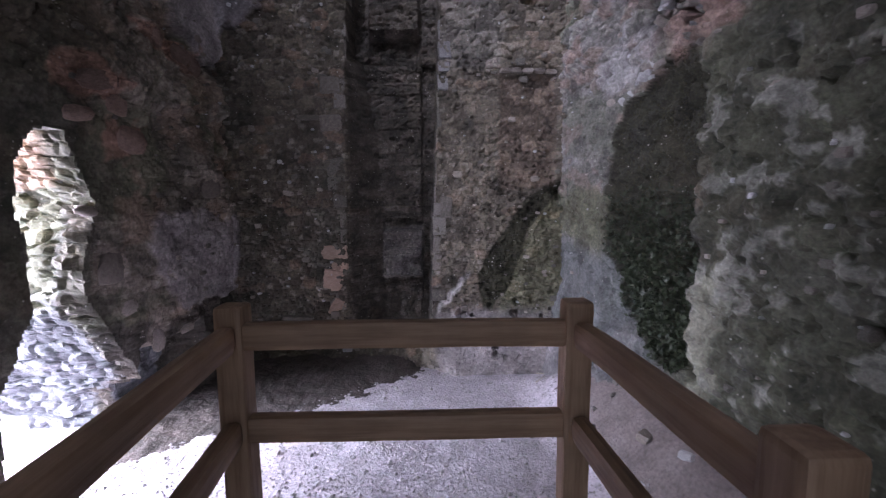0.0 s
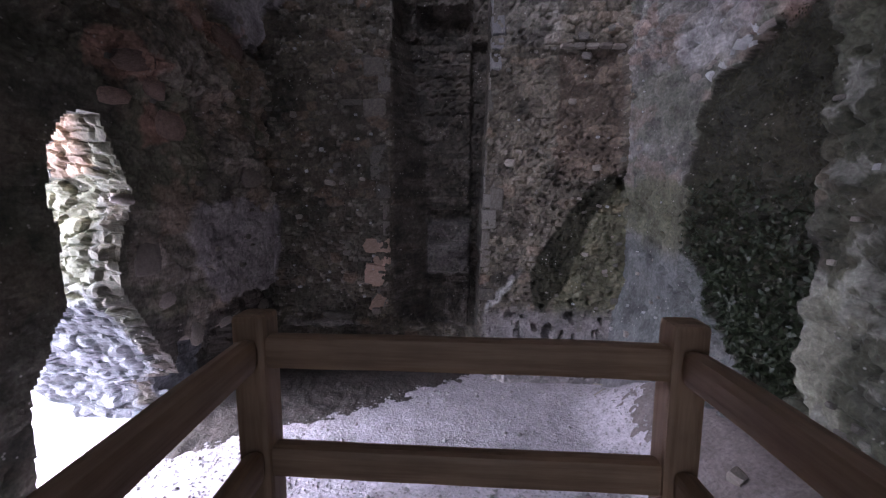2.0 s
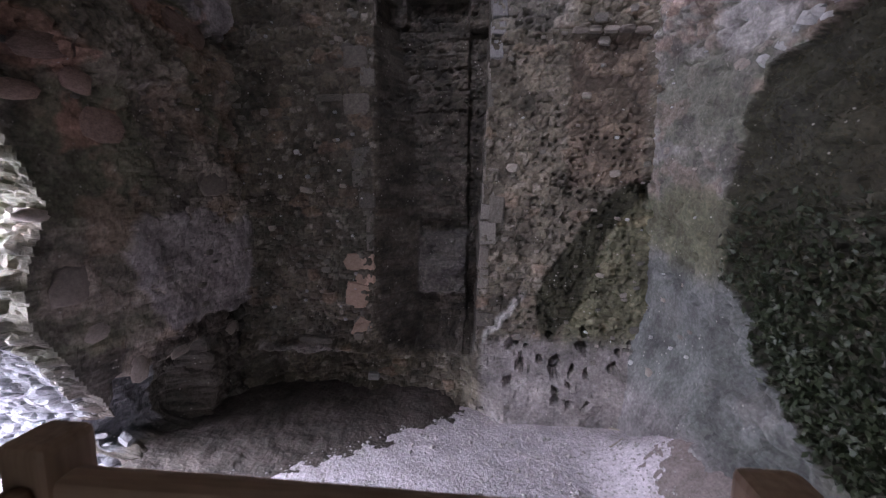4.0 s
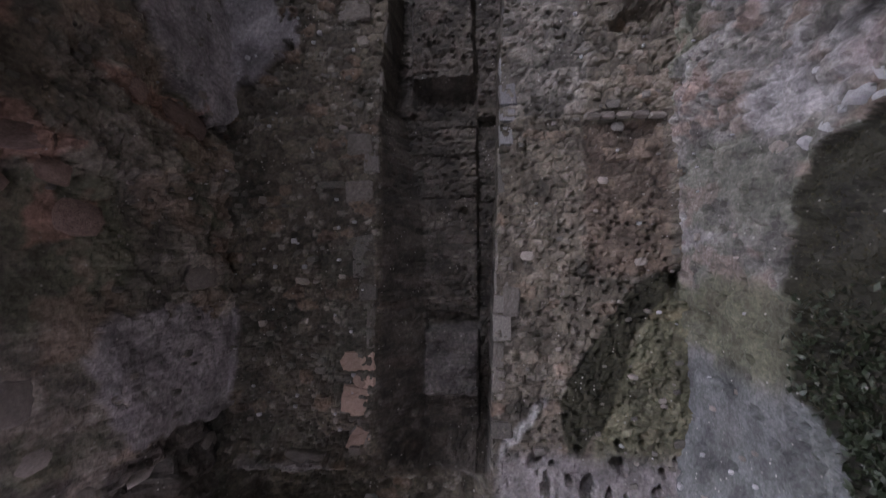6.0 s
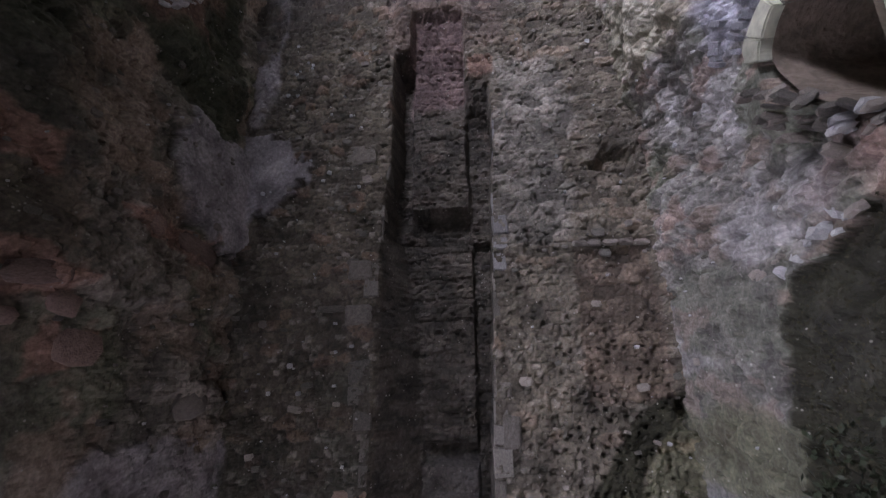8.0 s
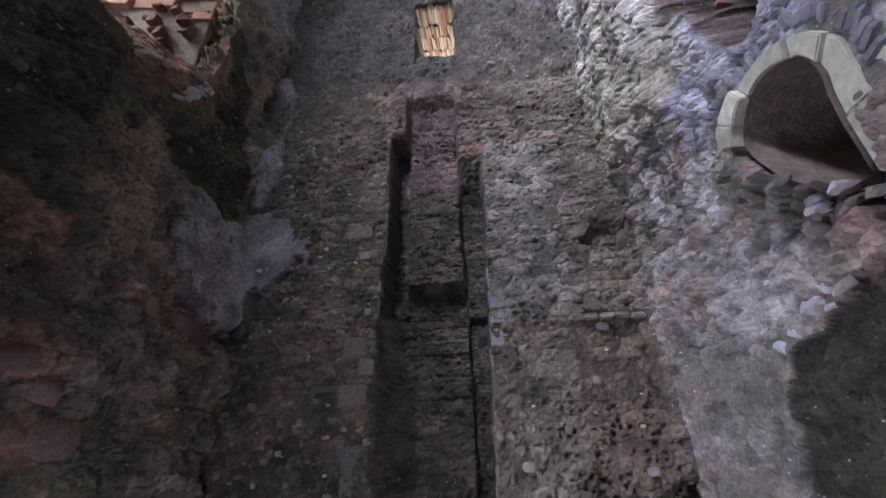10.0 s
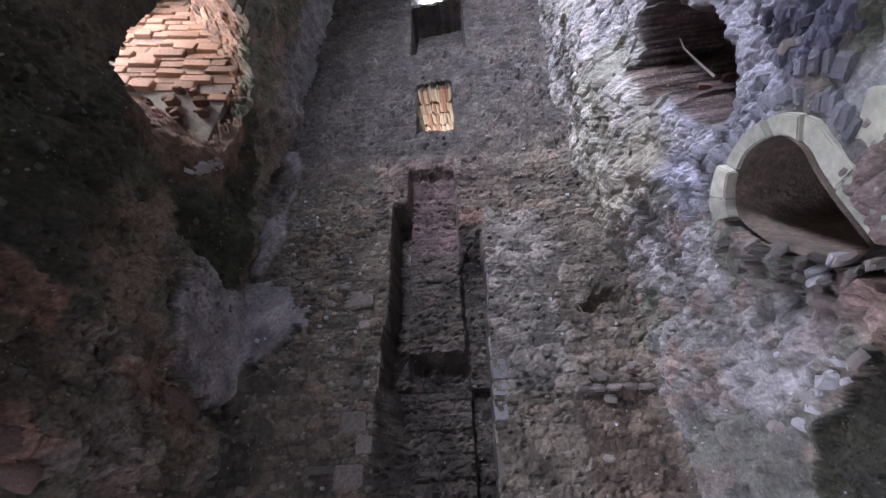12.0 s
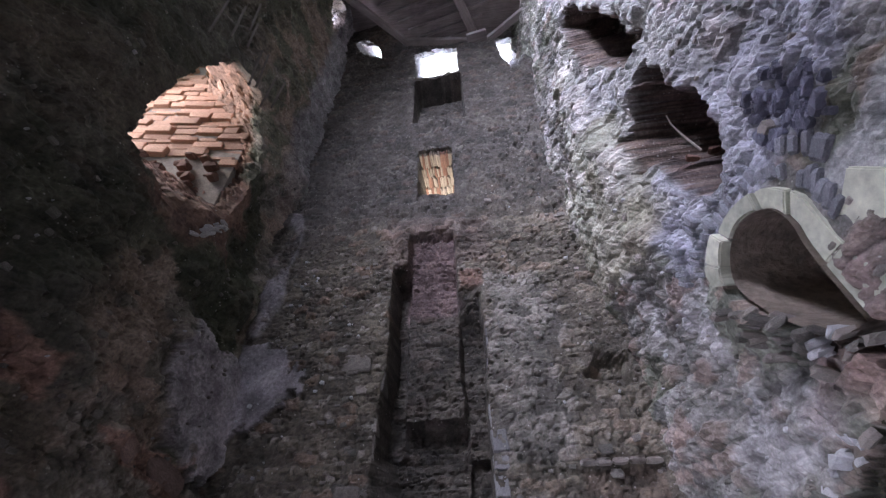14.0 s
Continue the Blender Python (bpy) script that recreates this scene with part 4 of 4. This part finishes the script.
# pale stones over the mossy niche
for i in range(10):
    y = 3.4 - 0.07 * i + rng.uniform(-0.02, 0.02)
    z = float(np.interp(y, [2.5, 2.9, 3.4, 3.5], [2.55, 2.5, 2.4, 2.2])) + rng.uniform(-0.03, 0.03)
    w = rng.uniform(0.03, 0.085)
    piece("stone", KINDS["lime" if 3 < i < 9 else "pale"][i % 4], wall_east, pose(right_x(y) - at_depth(east_relief, y, z + 0.04), y, z, rng.uniform(-30, 30), rng.uniform(-30, 30), 90), (w, 0.06, w * 0.6))


for n, (y, z, w, t) in enumerate(((3.0, 2.5, 0.085, 0.06), (3.12, 2.43, 0.09, 0.07), (3.22, 2.38, 0.06, 0.05), (2.9, 2.56, 0.06, 0.04))):
    piece("stone", KINDS["lime" if n < 4 else "pale"][n % 4], wall_east, pose(right_x(y) - at_depth(east_relief, y + 0.05, z + 0.05) - 0.005, y, z, 20 * n, -25, 90), (w, 0.07, t))


# small leaves and moss in the niche and beside it
def growth(name, count, seed, ulim, vlim, keep, size, mat, label):
    r = np.random.RandomState(seed)
    u, v = r.uniform(*ulim, count), r.uniform(*vlim, count)
    sel = keep(u, v)
    u, v = u[sel], v[sel]
    m = len(u)
    d = east_relief(u, v)
    c = np.stack([right_x(u) - d - r.uniform(0.0, 0.03, m), u, v], -1)
    s = r.uniform(*size, m)[:, None]
    a = r.normal(size=(m, 3))
    a[:, 2] -= 0.6
    a /= np.linalg.norm(a, axis=1)[:, None]
    t = np.cross(a, r.normal(size=(m, 3)))
    t /= np.linalg.norm(t, axis=1)[:, None]
    verts = np.stack([c - a * s, c + t * s * 0.5, c + a * s, c - t * s * 0.5], 1).reshape(-1, 3)
    faces = np.arange(4 * m).reshape(-1, 4)
    ob = mesh_ob(name, verts.tolist(), faces.tolist(), mat)
    return tagged(ob, label, "plants", kind="stuff")


LEAF = mottled("small_dark_leaves", (0.022, 0.032, 0.017), (0.055, 0.07, 0.036), 14, 0.42)
MOSSY = mottled("dry_brown_moss", (0.042, 0.039, 0.024), (0.085, 0.075, 0.042), 14, 0.9)
growth("creeping_plant", 17000, 5, (2.25, 3.4), (0.55, 1.75), lambda u, v: (shape_mask(u, v, NICHE, 310, 0.06, 6) > 0.01) & (np.random.RandomState(1).uniform(0, 1, len(u)) < 1.3 - 0.7 * v), (0.01, 0.026), LEAF,
       "dark green small-leaved creeper growing over the niche")
growth("moss", 7000, 6, (2.25, 3.55), (1.2, 2.6), lambda u, v: shape_mask(u, v, NICHE, 310, 0.06, 6) > 0.01, (0.004, 0.011), MOSSY, "brown-green dry moss covering the niche wall")


# dressed arch
INNER = [(2.97, 3.39), (2.94, 3.46), (2.83, 3.55), (2.66, 3.57), (2.48, 3.47), (2.43, 3.33), (2.45, 3.2), (2.46, 3.05), (2.46, 2.82)]
OUTER = [(3.07, 3.46), (3.05, 3.57), (2.89, 3.66), (2.67, 3.67), (2.44, 3.57), (2.33, 3.40), (2.33, 3.25), (2.32, 3.03), (2.2, 2.78)]


def curve(points, n):
    """A smooth line through the points, n steps between each two."""
    p = [Vector(q) for q in points]
    p = [2 * p[0] - p[1]] + p + [2 * p[-1] - p[-2]]
    out = []
    for i in range(1, len(p) - 2):
        a, b, c, d = p[i - 1:i + 3]
        out += [0.5 * (2 * b + (c - a) * t + (2 * a - 5 * b + 4 * c - d) * t * t + (3 * b - a - 3 * c + d) * t ** 3) for t in [s / n for s in range(n)]]
    return out + [p[-2]]


INTRADOS, EXTRADOS = curve(INNER, 4), curve(OUTER, 4)


def arch_stone(outline, proud=0.016):
    """A worn dressed stone with the outline (y, z) on the wall's face."""
    bm = bmesh.new()
    mid = sum((Vector(p) for p in outline), Vector((0, 0))) / len(outline)
    rings = []
    for x in (-proud, 0.2):
        rings.append([bm.verts.new((right_x(mid.x) + x, mid.x + (p[0] - mid.x) * 0.975, mid.y + (p[1] - mid.y) * 0.975)) for p in outline])
    k = len(outline)
    bm.faces.new(rings[0])
    bm.faces.new(rings[1][::-1])
    for i in range(k):
        bm.faces.new((rings[0][i], rings[1][i], rings[1][(i + 1) % k], rings[0][(i + 1) % k]))
    bmesh.ops.recalc_face_normals(bm, faces=bm.faces)
    bmesh.ops.bevel(bm, geom=list(bm.edges), offset=0.007, segments=2, affect="EDGES")
    return bm


for n, (i, j) in enumerate(((0, 5), (5, 9), (9, 15), (15, 19), (19, 27), (27, 32))):
    part("voussoir", arch_stone(INTRADOS[i:j + 1] + EXTRADOS[i:j + 1][::-1], 0.012 + 0.01 * (n % 2)), DRESSED, wall_east)
for quad in (((2.30, 3.03), (2.31, 3.2), (2.12, 3.3), (1.95, 3.05)), ((2.18, 2.77), (2.29, 3.0), (1.94, 3.02), (1.85, 2.74))):
    part("jamb_stone", arch_stone(quad), DRESSED, wall_east)

# long rubble stones set on edge round the arch, and cobbles above it with the skylight's blue put into their colour
BLUESTONE = mottled("bluish_grey_stone", (0.2, 0.2, 0.225), (0.36, 0.355, 0.375), 9)
SET = [block_mesh("stone", s, BLUESTONE, 0.16) for s in range(100, 104)]
COBBLES = [stone_mesh("stone", s, mottled("skylight_tinted_cobble", (0.12, 0.12, 0.16), (0.24, 0.235, 0.29), 11)) for s in range(104, 105)]
COBBLES += [stone_mesh("stone", s, COBBLES[0].materials[0]) for s in (105, 106, 107)]
for i in range(1, 27):
    p, q = EXTRADOS[i], INTRADOS[i]
    out = (p - q).normalized()
    for ring in (0, 1):
        if rng.random() < 0.25 + 0.3 * ring:
            continue
        ln = rng.uniform(0.07, 0.13)
        c = p + out * (0.015 + ln / 2 + ring * 0.13 + rng.uniform(0, 0.02))
        if c.x < 2.25 and c.y < 3.3:
            continue
        tilt = math.degrees(math.atan2(-out.y, out.x)) + rng.uniform(-12, 12)
        piece("stone", rng.choice(SET), wall_east, pose(right_x(c.x) - at_depth(east_relief, c.x, c.y) + 0.012, c.x, c.y, 0, tilt, 90), (ln, 0.07, rng.uniform(0.03, 0.055)))
for i in range(110):
    y, z = rng.uniform(1.9, 2.3), rng.uniform(3.4, 3.98)
    if z < 3.45 + 0.5 * (y - 1.9) or (y - 2.1) ** 2 / 0.05 + (z - 3.72) ** 2 / 0.1 > 1:
        continue
    w = rng.uniform(0.035, 0.075)
    piece("stone", rng.choice(COBBLES), wall_east, pose(right_x(y) - at_depth(east_relief, y, z) - 0.004, y, z, rng.uniform(-20, 20), rng.uniform(-20, 20), 90), (w, 0.06, w * rng.uniform(0.6, 0.9)))

# dark vault inside the arch
VAULT = mottled("brown_arch_vault", (0.15, 0.12, 0.095), (0.26, 0.21, 0.165), 7, 0.95, 0.9, 0.03, 25)
ring = [tuple(p) for p in INTRADOS] + [(2.62, 2.84), (2.85, 3.1), (2.95, 3.3)]
cy, cz = sum(p[0] for p in ring) / len(ring), sum(p[1] for p in ring) / len(ring)
verts, faces, k, deep = [], [], len(ring), 14
for s in range(deep):
    for n, (y, z) in enumerate(ring):
        f = (0.985 if s else 1.0) - 0.004 * s + 0.005 * noise.noise(Vector((s * 0.7, n * 1.3, 2.0)))
        verts.append((right_x(cy) + 0.0 + 0.05 * s, cy + (y - cy) * f, cz + (z - cz) * f))
for s in range(deep - 1):
    faces += [(s * k + n, s * k + (n + 1) % k, (s + 1) * k + (n + 1) % k, (s + 1) * k + n) for n in range(k)]
faces.append(tuple((deep - 1) * k + n for n in range(k)))
mesh_ob("vault", verts, faces, VAULT, wall_east, smooth=True)

# rubble on the sill of the arch
for i in range(42):
    t = rng.random()
    down = rng.random() ** 1.5
    y = float(np.interp(t, [0, 0.45, 1], [3.04, 2.78, 2.36])) + rng.uniform(-0.03, 0.05)
    z = float(np.interp(t, [0, 0.45, 1], [3.3, 3.02, 2.72])) - 0.02 - 0.22 * down
    w = rng.uniform(0.025, 0.07)
    kind = rng.choice(["grey", "grey", "pale", "lime"] if t > 0.55 else ["grey", "pale", "grey"])
    piece("stone", rng.choice(KINDS[kind]), wall_east, pose(right_x(y) + rng.uniform(-0.06, 0.07) * (1 - down), y, z, rng.uniform(-30, 30), rng.uniform(-30, 30), 90), (w, 0.1, w * rng.uniform(0.5, 0.8)))

# fallen brick in the hollow above the arch
BURNT = [stone_mesh("brick", s, mottled("burnt_brown_brick_rubble", (0.13, 0.075, 0.06), (0.30, 0.17, 0.13), 9)) for s in (90,)]
BURNT += [stone_mesh("brick", s, BURNT[0].materials[0]) for s in (91, 92)]
for i in range(26):
    y = rng.uniform(2.42, 2.98)
    z = 4.12 + 0.75 * (y - 2.42) + rng.uniform(-0.1, 0.14)
    w = rng.uniform(0.05, 0.15)
    piece("brick", rng.choice(BURNT), wall_east, pose(right_x(y) - at_depth(east_relief, y, z) - 0.01, y, z, rng.uniform(-20, 20), rng.uniform(-35, 10), 90), (w, 0.1, w * 0.45))

# lime-white stones on the ledge below the breach
for i in range(16):
    y, z = rng.uniform(3.05, 3.3), 0
    z = 4.42 + 1.4 * (y - 3.05) + rng.uniform(-0.06, 0.06)
    w = rng.uniform(0.03, 0.09)
    piece("stone", rng.choice(KINDS["lime"]), wall_west, pose(left_x(y) + at_depth(west_relief, y, z) + 0.01, y, z, rng.uniform(-30, 30), rng.uniform(-50, 0), 90), (w, 0.07, w * 0.5))

# brick jamb of the breach
BRICKS = [block_mesh("brick", s, BRICK, 0.05) for s in range(60, 64)]
core = beam((-1.9, 3.37, 6.4), (-3.4, 3.145, 6.4), 0.2, 4.2)
part("lime_core", core, PALESTONE, wall_west)
z, row = 4.6, 0
while z < 8.3:
    h = rng.uniform(0.095, 0.135) if row % 3 else rng.uniform(0.05, 0.065)
    x = -1.85 - rng.uniform(0.0, 0.18) - 0.45 * max(0.0, 1 - abs(z - 4.6) / 0.8)
    while x > -3.35:
        w = rng.uniform(0.17, 0.36)
        if z < 5.7 + 0.5 * noise.noise(Vector((x * 2, z, 1.0))):
            piece("brick", rng.choice(BURNT), wall_west, pose(x - w / 2, 3.17 + 0.15 * (x + 2.6) - rng.uniform(0.0, 0.1), z + h / 2, rng.uniform(-14, 14), rng.uniform(-14, 14), rng.uniform(-10, 10)), (w * rng.uniform(0.45, 0.62), 0.1, h * rng.uniform(0.5, 0.75)))
        elif rng.random() < 0.9:
            out = rng.uniform(0.0, 0.06)
            piece("brick", rng.choice(BRICKS), wall_west, pose(x - w / 2, 3.2 + 0.15 * (x + 2.6) - out, z + h / 2, 0, rng.uniform(-1.5, 1.5), 8.5), (w - 0.01, 0.12, h - 0.012))
        x -= w
    z += h
    row += 1

# stones of the slit's lintel
y = BACK + 0.02
while y < BACK + 0.72:
    x, deep = -0.12, rng.uniform(0.14, 0.26)
    while x < 0.32:
        w = rng.uniform(0.018, 0.045)
        piece("stone", rng.choice(BURNT + KINDS["pale"] * 2), wall_north, pose(x + w / 2, y + deep / 2, 6.82 - rng.uniform(0.0, 0.05), rng.uniform(-5, 5), rng.uniform(-8, 8), rng.uniform(-4, 4)), (w * 1.1, deep * 1.15, 0.08))
        x += w
    y += deep

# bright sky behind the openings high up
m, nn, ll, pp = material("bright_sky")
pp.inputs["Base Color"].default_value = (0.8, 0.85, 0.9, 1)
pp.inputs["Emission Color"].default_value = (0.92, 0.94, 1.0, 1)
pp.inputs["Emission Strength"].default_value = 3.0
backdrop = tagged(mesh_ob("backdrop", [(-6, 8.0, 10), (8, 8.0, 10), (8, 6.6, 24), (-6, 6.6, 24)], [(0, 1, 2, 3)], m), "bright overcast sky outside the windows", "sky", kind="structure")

# ---- loose things on the floor ----
for i, (x, y, w, mat, label) in enumerate(((1.42, 2.62, 0.09, "grey", "dark lump of stone lying on the dusty floor"), (1.62, 2.3, 0.12, "pale", "pale broken stone lying on the earth bank"),
                                           (1.5, 2.75, 0.06, "grey", "small dark stone lying on the dusty floor"), (1.72, 2.05, 0.1, "lime", "white lime lump lying on the earth bank"))):
    ob = new("loose_stone", KINDS[mat][i % 3])
    ob.matrix_basis = pose(x, y, float(floor_z(np.array([x]), np.array([y]))[0]) + 0.2 * w, 10, 5, 40 * i) @ Matrix.Diagonal((w, w * 0.7, w * 0.5, 1))
    tagged(ob, label, "stone")


def twig(points, radius, name, label, category, mat):
    """A thin bent stick through the points."""
    bm = bmesh.new()
    rings = []
    pts = [Vector(p) for p in points]
    for n, p in enumerate(pts):
        d = (pts[min(n + 1, len(pts) - 1)] - pts[max(n - 1, 0)]).normalized()
        a = d.orthogonal().normalized()
        c = d.cross(a)
        r = radius * (1 - 0.5 * n / len(pts))
        rings.append([bm.verts.new(p + r * (math.cos(k * 1.2566) * a + math.sin(k * 1.2566) * c)) for k in range(5)])
    for g, h in zip(rings, rings[1:]):
        for k in range(5):
            bm.faces.new((g[k], g[(k + 1) % 5], h[(k + 1) % 5], h[k]))
    bm.faces.new(rings[0][::-1])
    bm.faces.new(rings[-1])
    return tagged(part(name, bm, mat), label, category)


DRYWOOD = timber("dry_bleached_wood", (0.3, 0.26, 0.21), (0.48, 0.43, 0.36), 0.8)
DEADWOOD = timber("dark_dead_wood", (0.09, 0.075, 0.062), (0.2, 0.17, 0.145), 0.85)
fz = lambda x, y: float(floor_z(np.array([x]), np.array([y]))[0])
twig([(1.36, 3.86, fz(1.36, 3.86) + 0.008), (1.42, 3.81, fz(1.42, 3.81) + 0.01), (1.5, 3.77, fz(1.5, 3.77) + 0.008)], 0.007, "twig", "short bleached twig lying on the gravel", "twig", DRYWOOD)
twig([(1.27, 3.5, fz(1.27, 3.5) + 0.008), (1.33, 3.53, fz(1.33, 3.53) + 0.012), (1.38, 3.6, fz(1.38, 3.6) + 0.008)], 0.006, "twig", "short bleached twig lying on the gravel", "twig", DRYWOOD)
twig([(1.95, 2.66, 4.22), (1.9, 2.64, 4.34), (1.84, 2.6, 4.45), (1.82, 2.56, 4.5)], 0.008, "twig", "dry bare twig sticking out of the wall hollow", "twig", DRYWOOD)
for (ya, za), (yb, zb) in (((2.6, 6.85), (2.74, 6.3)), ((2.69, 6.95), (2.82, 6.42)), ((2.92, 6.85), (2.97, 6.28)), ((2.2, 7.0), (2.32, 6.5)), ((2.05, 6.7), (2.15, 6.15)), ((2.4, 7.1), (2.5, 6.7)), ((3.05, 7.0), (3.1, 6.5)), ((2.3, 7.4), (2.42, 6.95))):
    lath = tagged(timber_part("wall_lath", (left_x(ya) + 0.13, ya, za), (left_x(yb) + 0.06, yb, zb), 0.022, 0.014, 0.003, DEADWOOD, None), "dark weathered lath leaning against the rubble wall", "lath", "laths above the breach")
for x, y, w in ((1.66, 3.3, 0.08), (1.7, 2.85, 0.1), (1.62, 2.74, 0.06)):
    ob = new("loose_stone", KINDS["grey"][int(w * 100) % 5])
    ob.matrix_basis = pose(x, y, fz(x, y) + 0.03, 20, 5, 300 * w) @ Matrix.Diagonal((w, w * 0.6, w * 0.5, 1))
    tagged(ob, "small dark stone lying on the earth bank", "stone", "stones on the bank")


def shade_and_dust_sheet(name, xs, ys, height, label, mat):
    """A low bank of dust, or of dark earth standing in for shade, lying on the floor where height(x, y) is above
    nought.
    """
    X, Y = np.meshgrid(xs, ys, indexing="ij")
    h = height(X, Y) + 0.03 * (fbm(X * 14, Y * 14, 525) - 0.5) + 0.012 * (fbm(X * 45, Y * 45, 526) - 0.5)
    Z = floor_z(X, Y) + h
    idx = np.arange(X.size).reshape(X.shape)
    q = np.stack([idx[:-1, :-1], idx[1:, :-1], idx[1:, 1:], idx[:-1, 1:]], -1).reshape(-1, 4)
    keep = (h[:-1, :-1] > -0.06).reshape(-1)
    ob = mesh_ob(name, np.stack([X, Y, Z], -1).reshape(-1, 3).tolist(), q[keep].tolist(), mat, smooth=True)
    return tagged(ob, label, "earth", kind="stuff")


# dark sheet edged along the doorway's shadow line: the shade is painted on
shade_and_dust_sheet("earth_bank", np.arange(-1.75, 0.45, 0.018), np.arange(2.5, BACK + 0.1, 0.018),
            lambda x, y: 0.11 * soft(y - 0.68 * (x + 1.06) + 0.2 * (fbm(x * 4, y * 4, 521) - 0.5), 2.78, 3.8) * (1 - soft(x, 0.1, 0.42)) - 0.012, "dark earth-toned sheet painting the shadow on the floor by the wall", SHADE_EARTH)
shade_and_dust_sheet("earth_bank", np.arange(1.0, 2.35, 0.018), np.arange(0.6, 3.8, 0.018),
            lambda x, y: 0.05 * soft(x - 0.3 * (fbm(x * 3, y * 3, 523) - 0.5), right_x(y) - 0.6, right_x(y) - 0.1) * (1 - soft(y, 2.9, 3.5)) - 0.012, "dusty brown earth banked against the wall foot", DUST)


def gravel(count, seed):
    r = np.random.RandomState(seed)
    x, y = r.uniform(-1.9, 1.75, count), r.uniform(0.6, BACK - 0.1, count)
    s = r.uniform(0.003, 0.011, count) * (1 + (r.uniform(0, 1, count) > 0.95))
    z = floor_z(x, y) + s * 0.3
    unit = np.array([(1, 0, 0), (0, 1, 0), (-1, 0, 0), (0, -1, 0), (0, 0, 0.7), (0, 0, -0.7)], float)
    a = r.uniform(0, 6.28, count)
    ca, sa = np.cos(a)[:, None], np.sin(a)[:, None]
    jit = unit[None] * r.uniform(0.6, 1.3, (count, 6, 1))
    px = (jit[..., 0] * ca - jit[..., 1] * sa) * s[:, None] + x[:, None]
    py = (jit[..., 0] * sa + jit[..., 1] * ca) * s[:, None] + y[:, None]
    pz = jit[..., 2] * s[:, None] + z[:, None]
    verts = np.stack([px, py, pz], -1).reshape(-1, 3)
    tri = np.array([(0, 1, 4), (1, 2, 4), (2, 3, 4), (3, 0, 4), (1, 0, 5), (2, 1, 5), (3, 2, 5), (0, 3, 5)])
    faces = (tri[None] + 6 * np.arange(count)[:, None, None]).reshape(-1, 3)
    ob = mesh_ob("gravel", verts.tolist(), faces.tolist(), PEBBLE)
    return tagged(ob, "loose pale gravel scattered over the floor", "gravel", kind="stuff")


gravel(14000, 3)
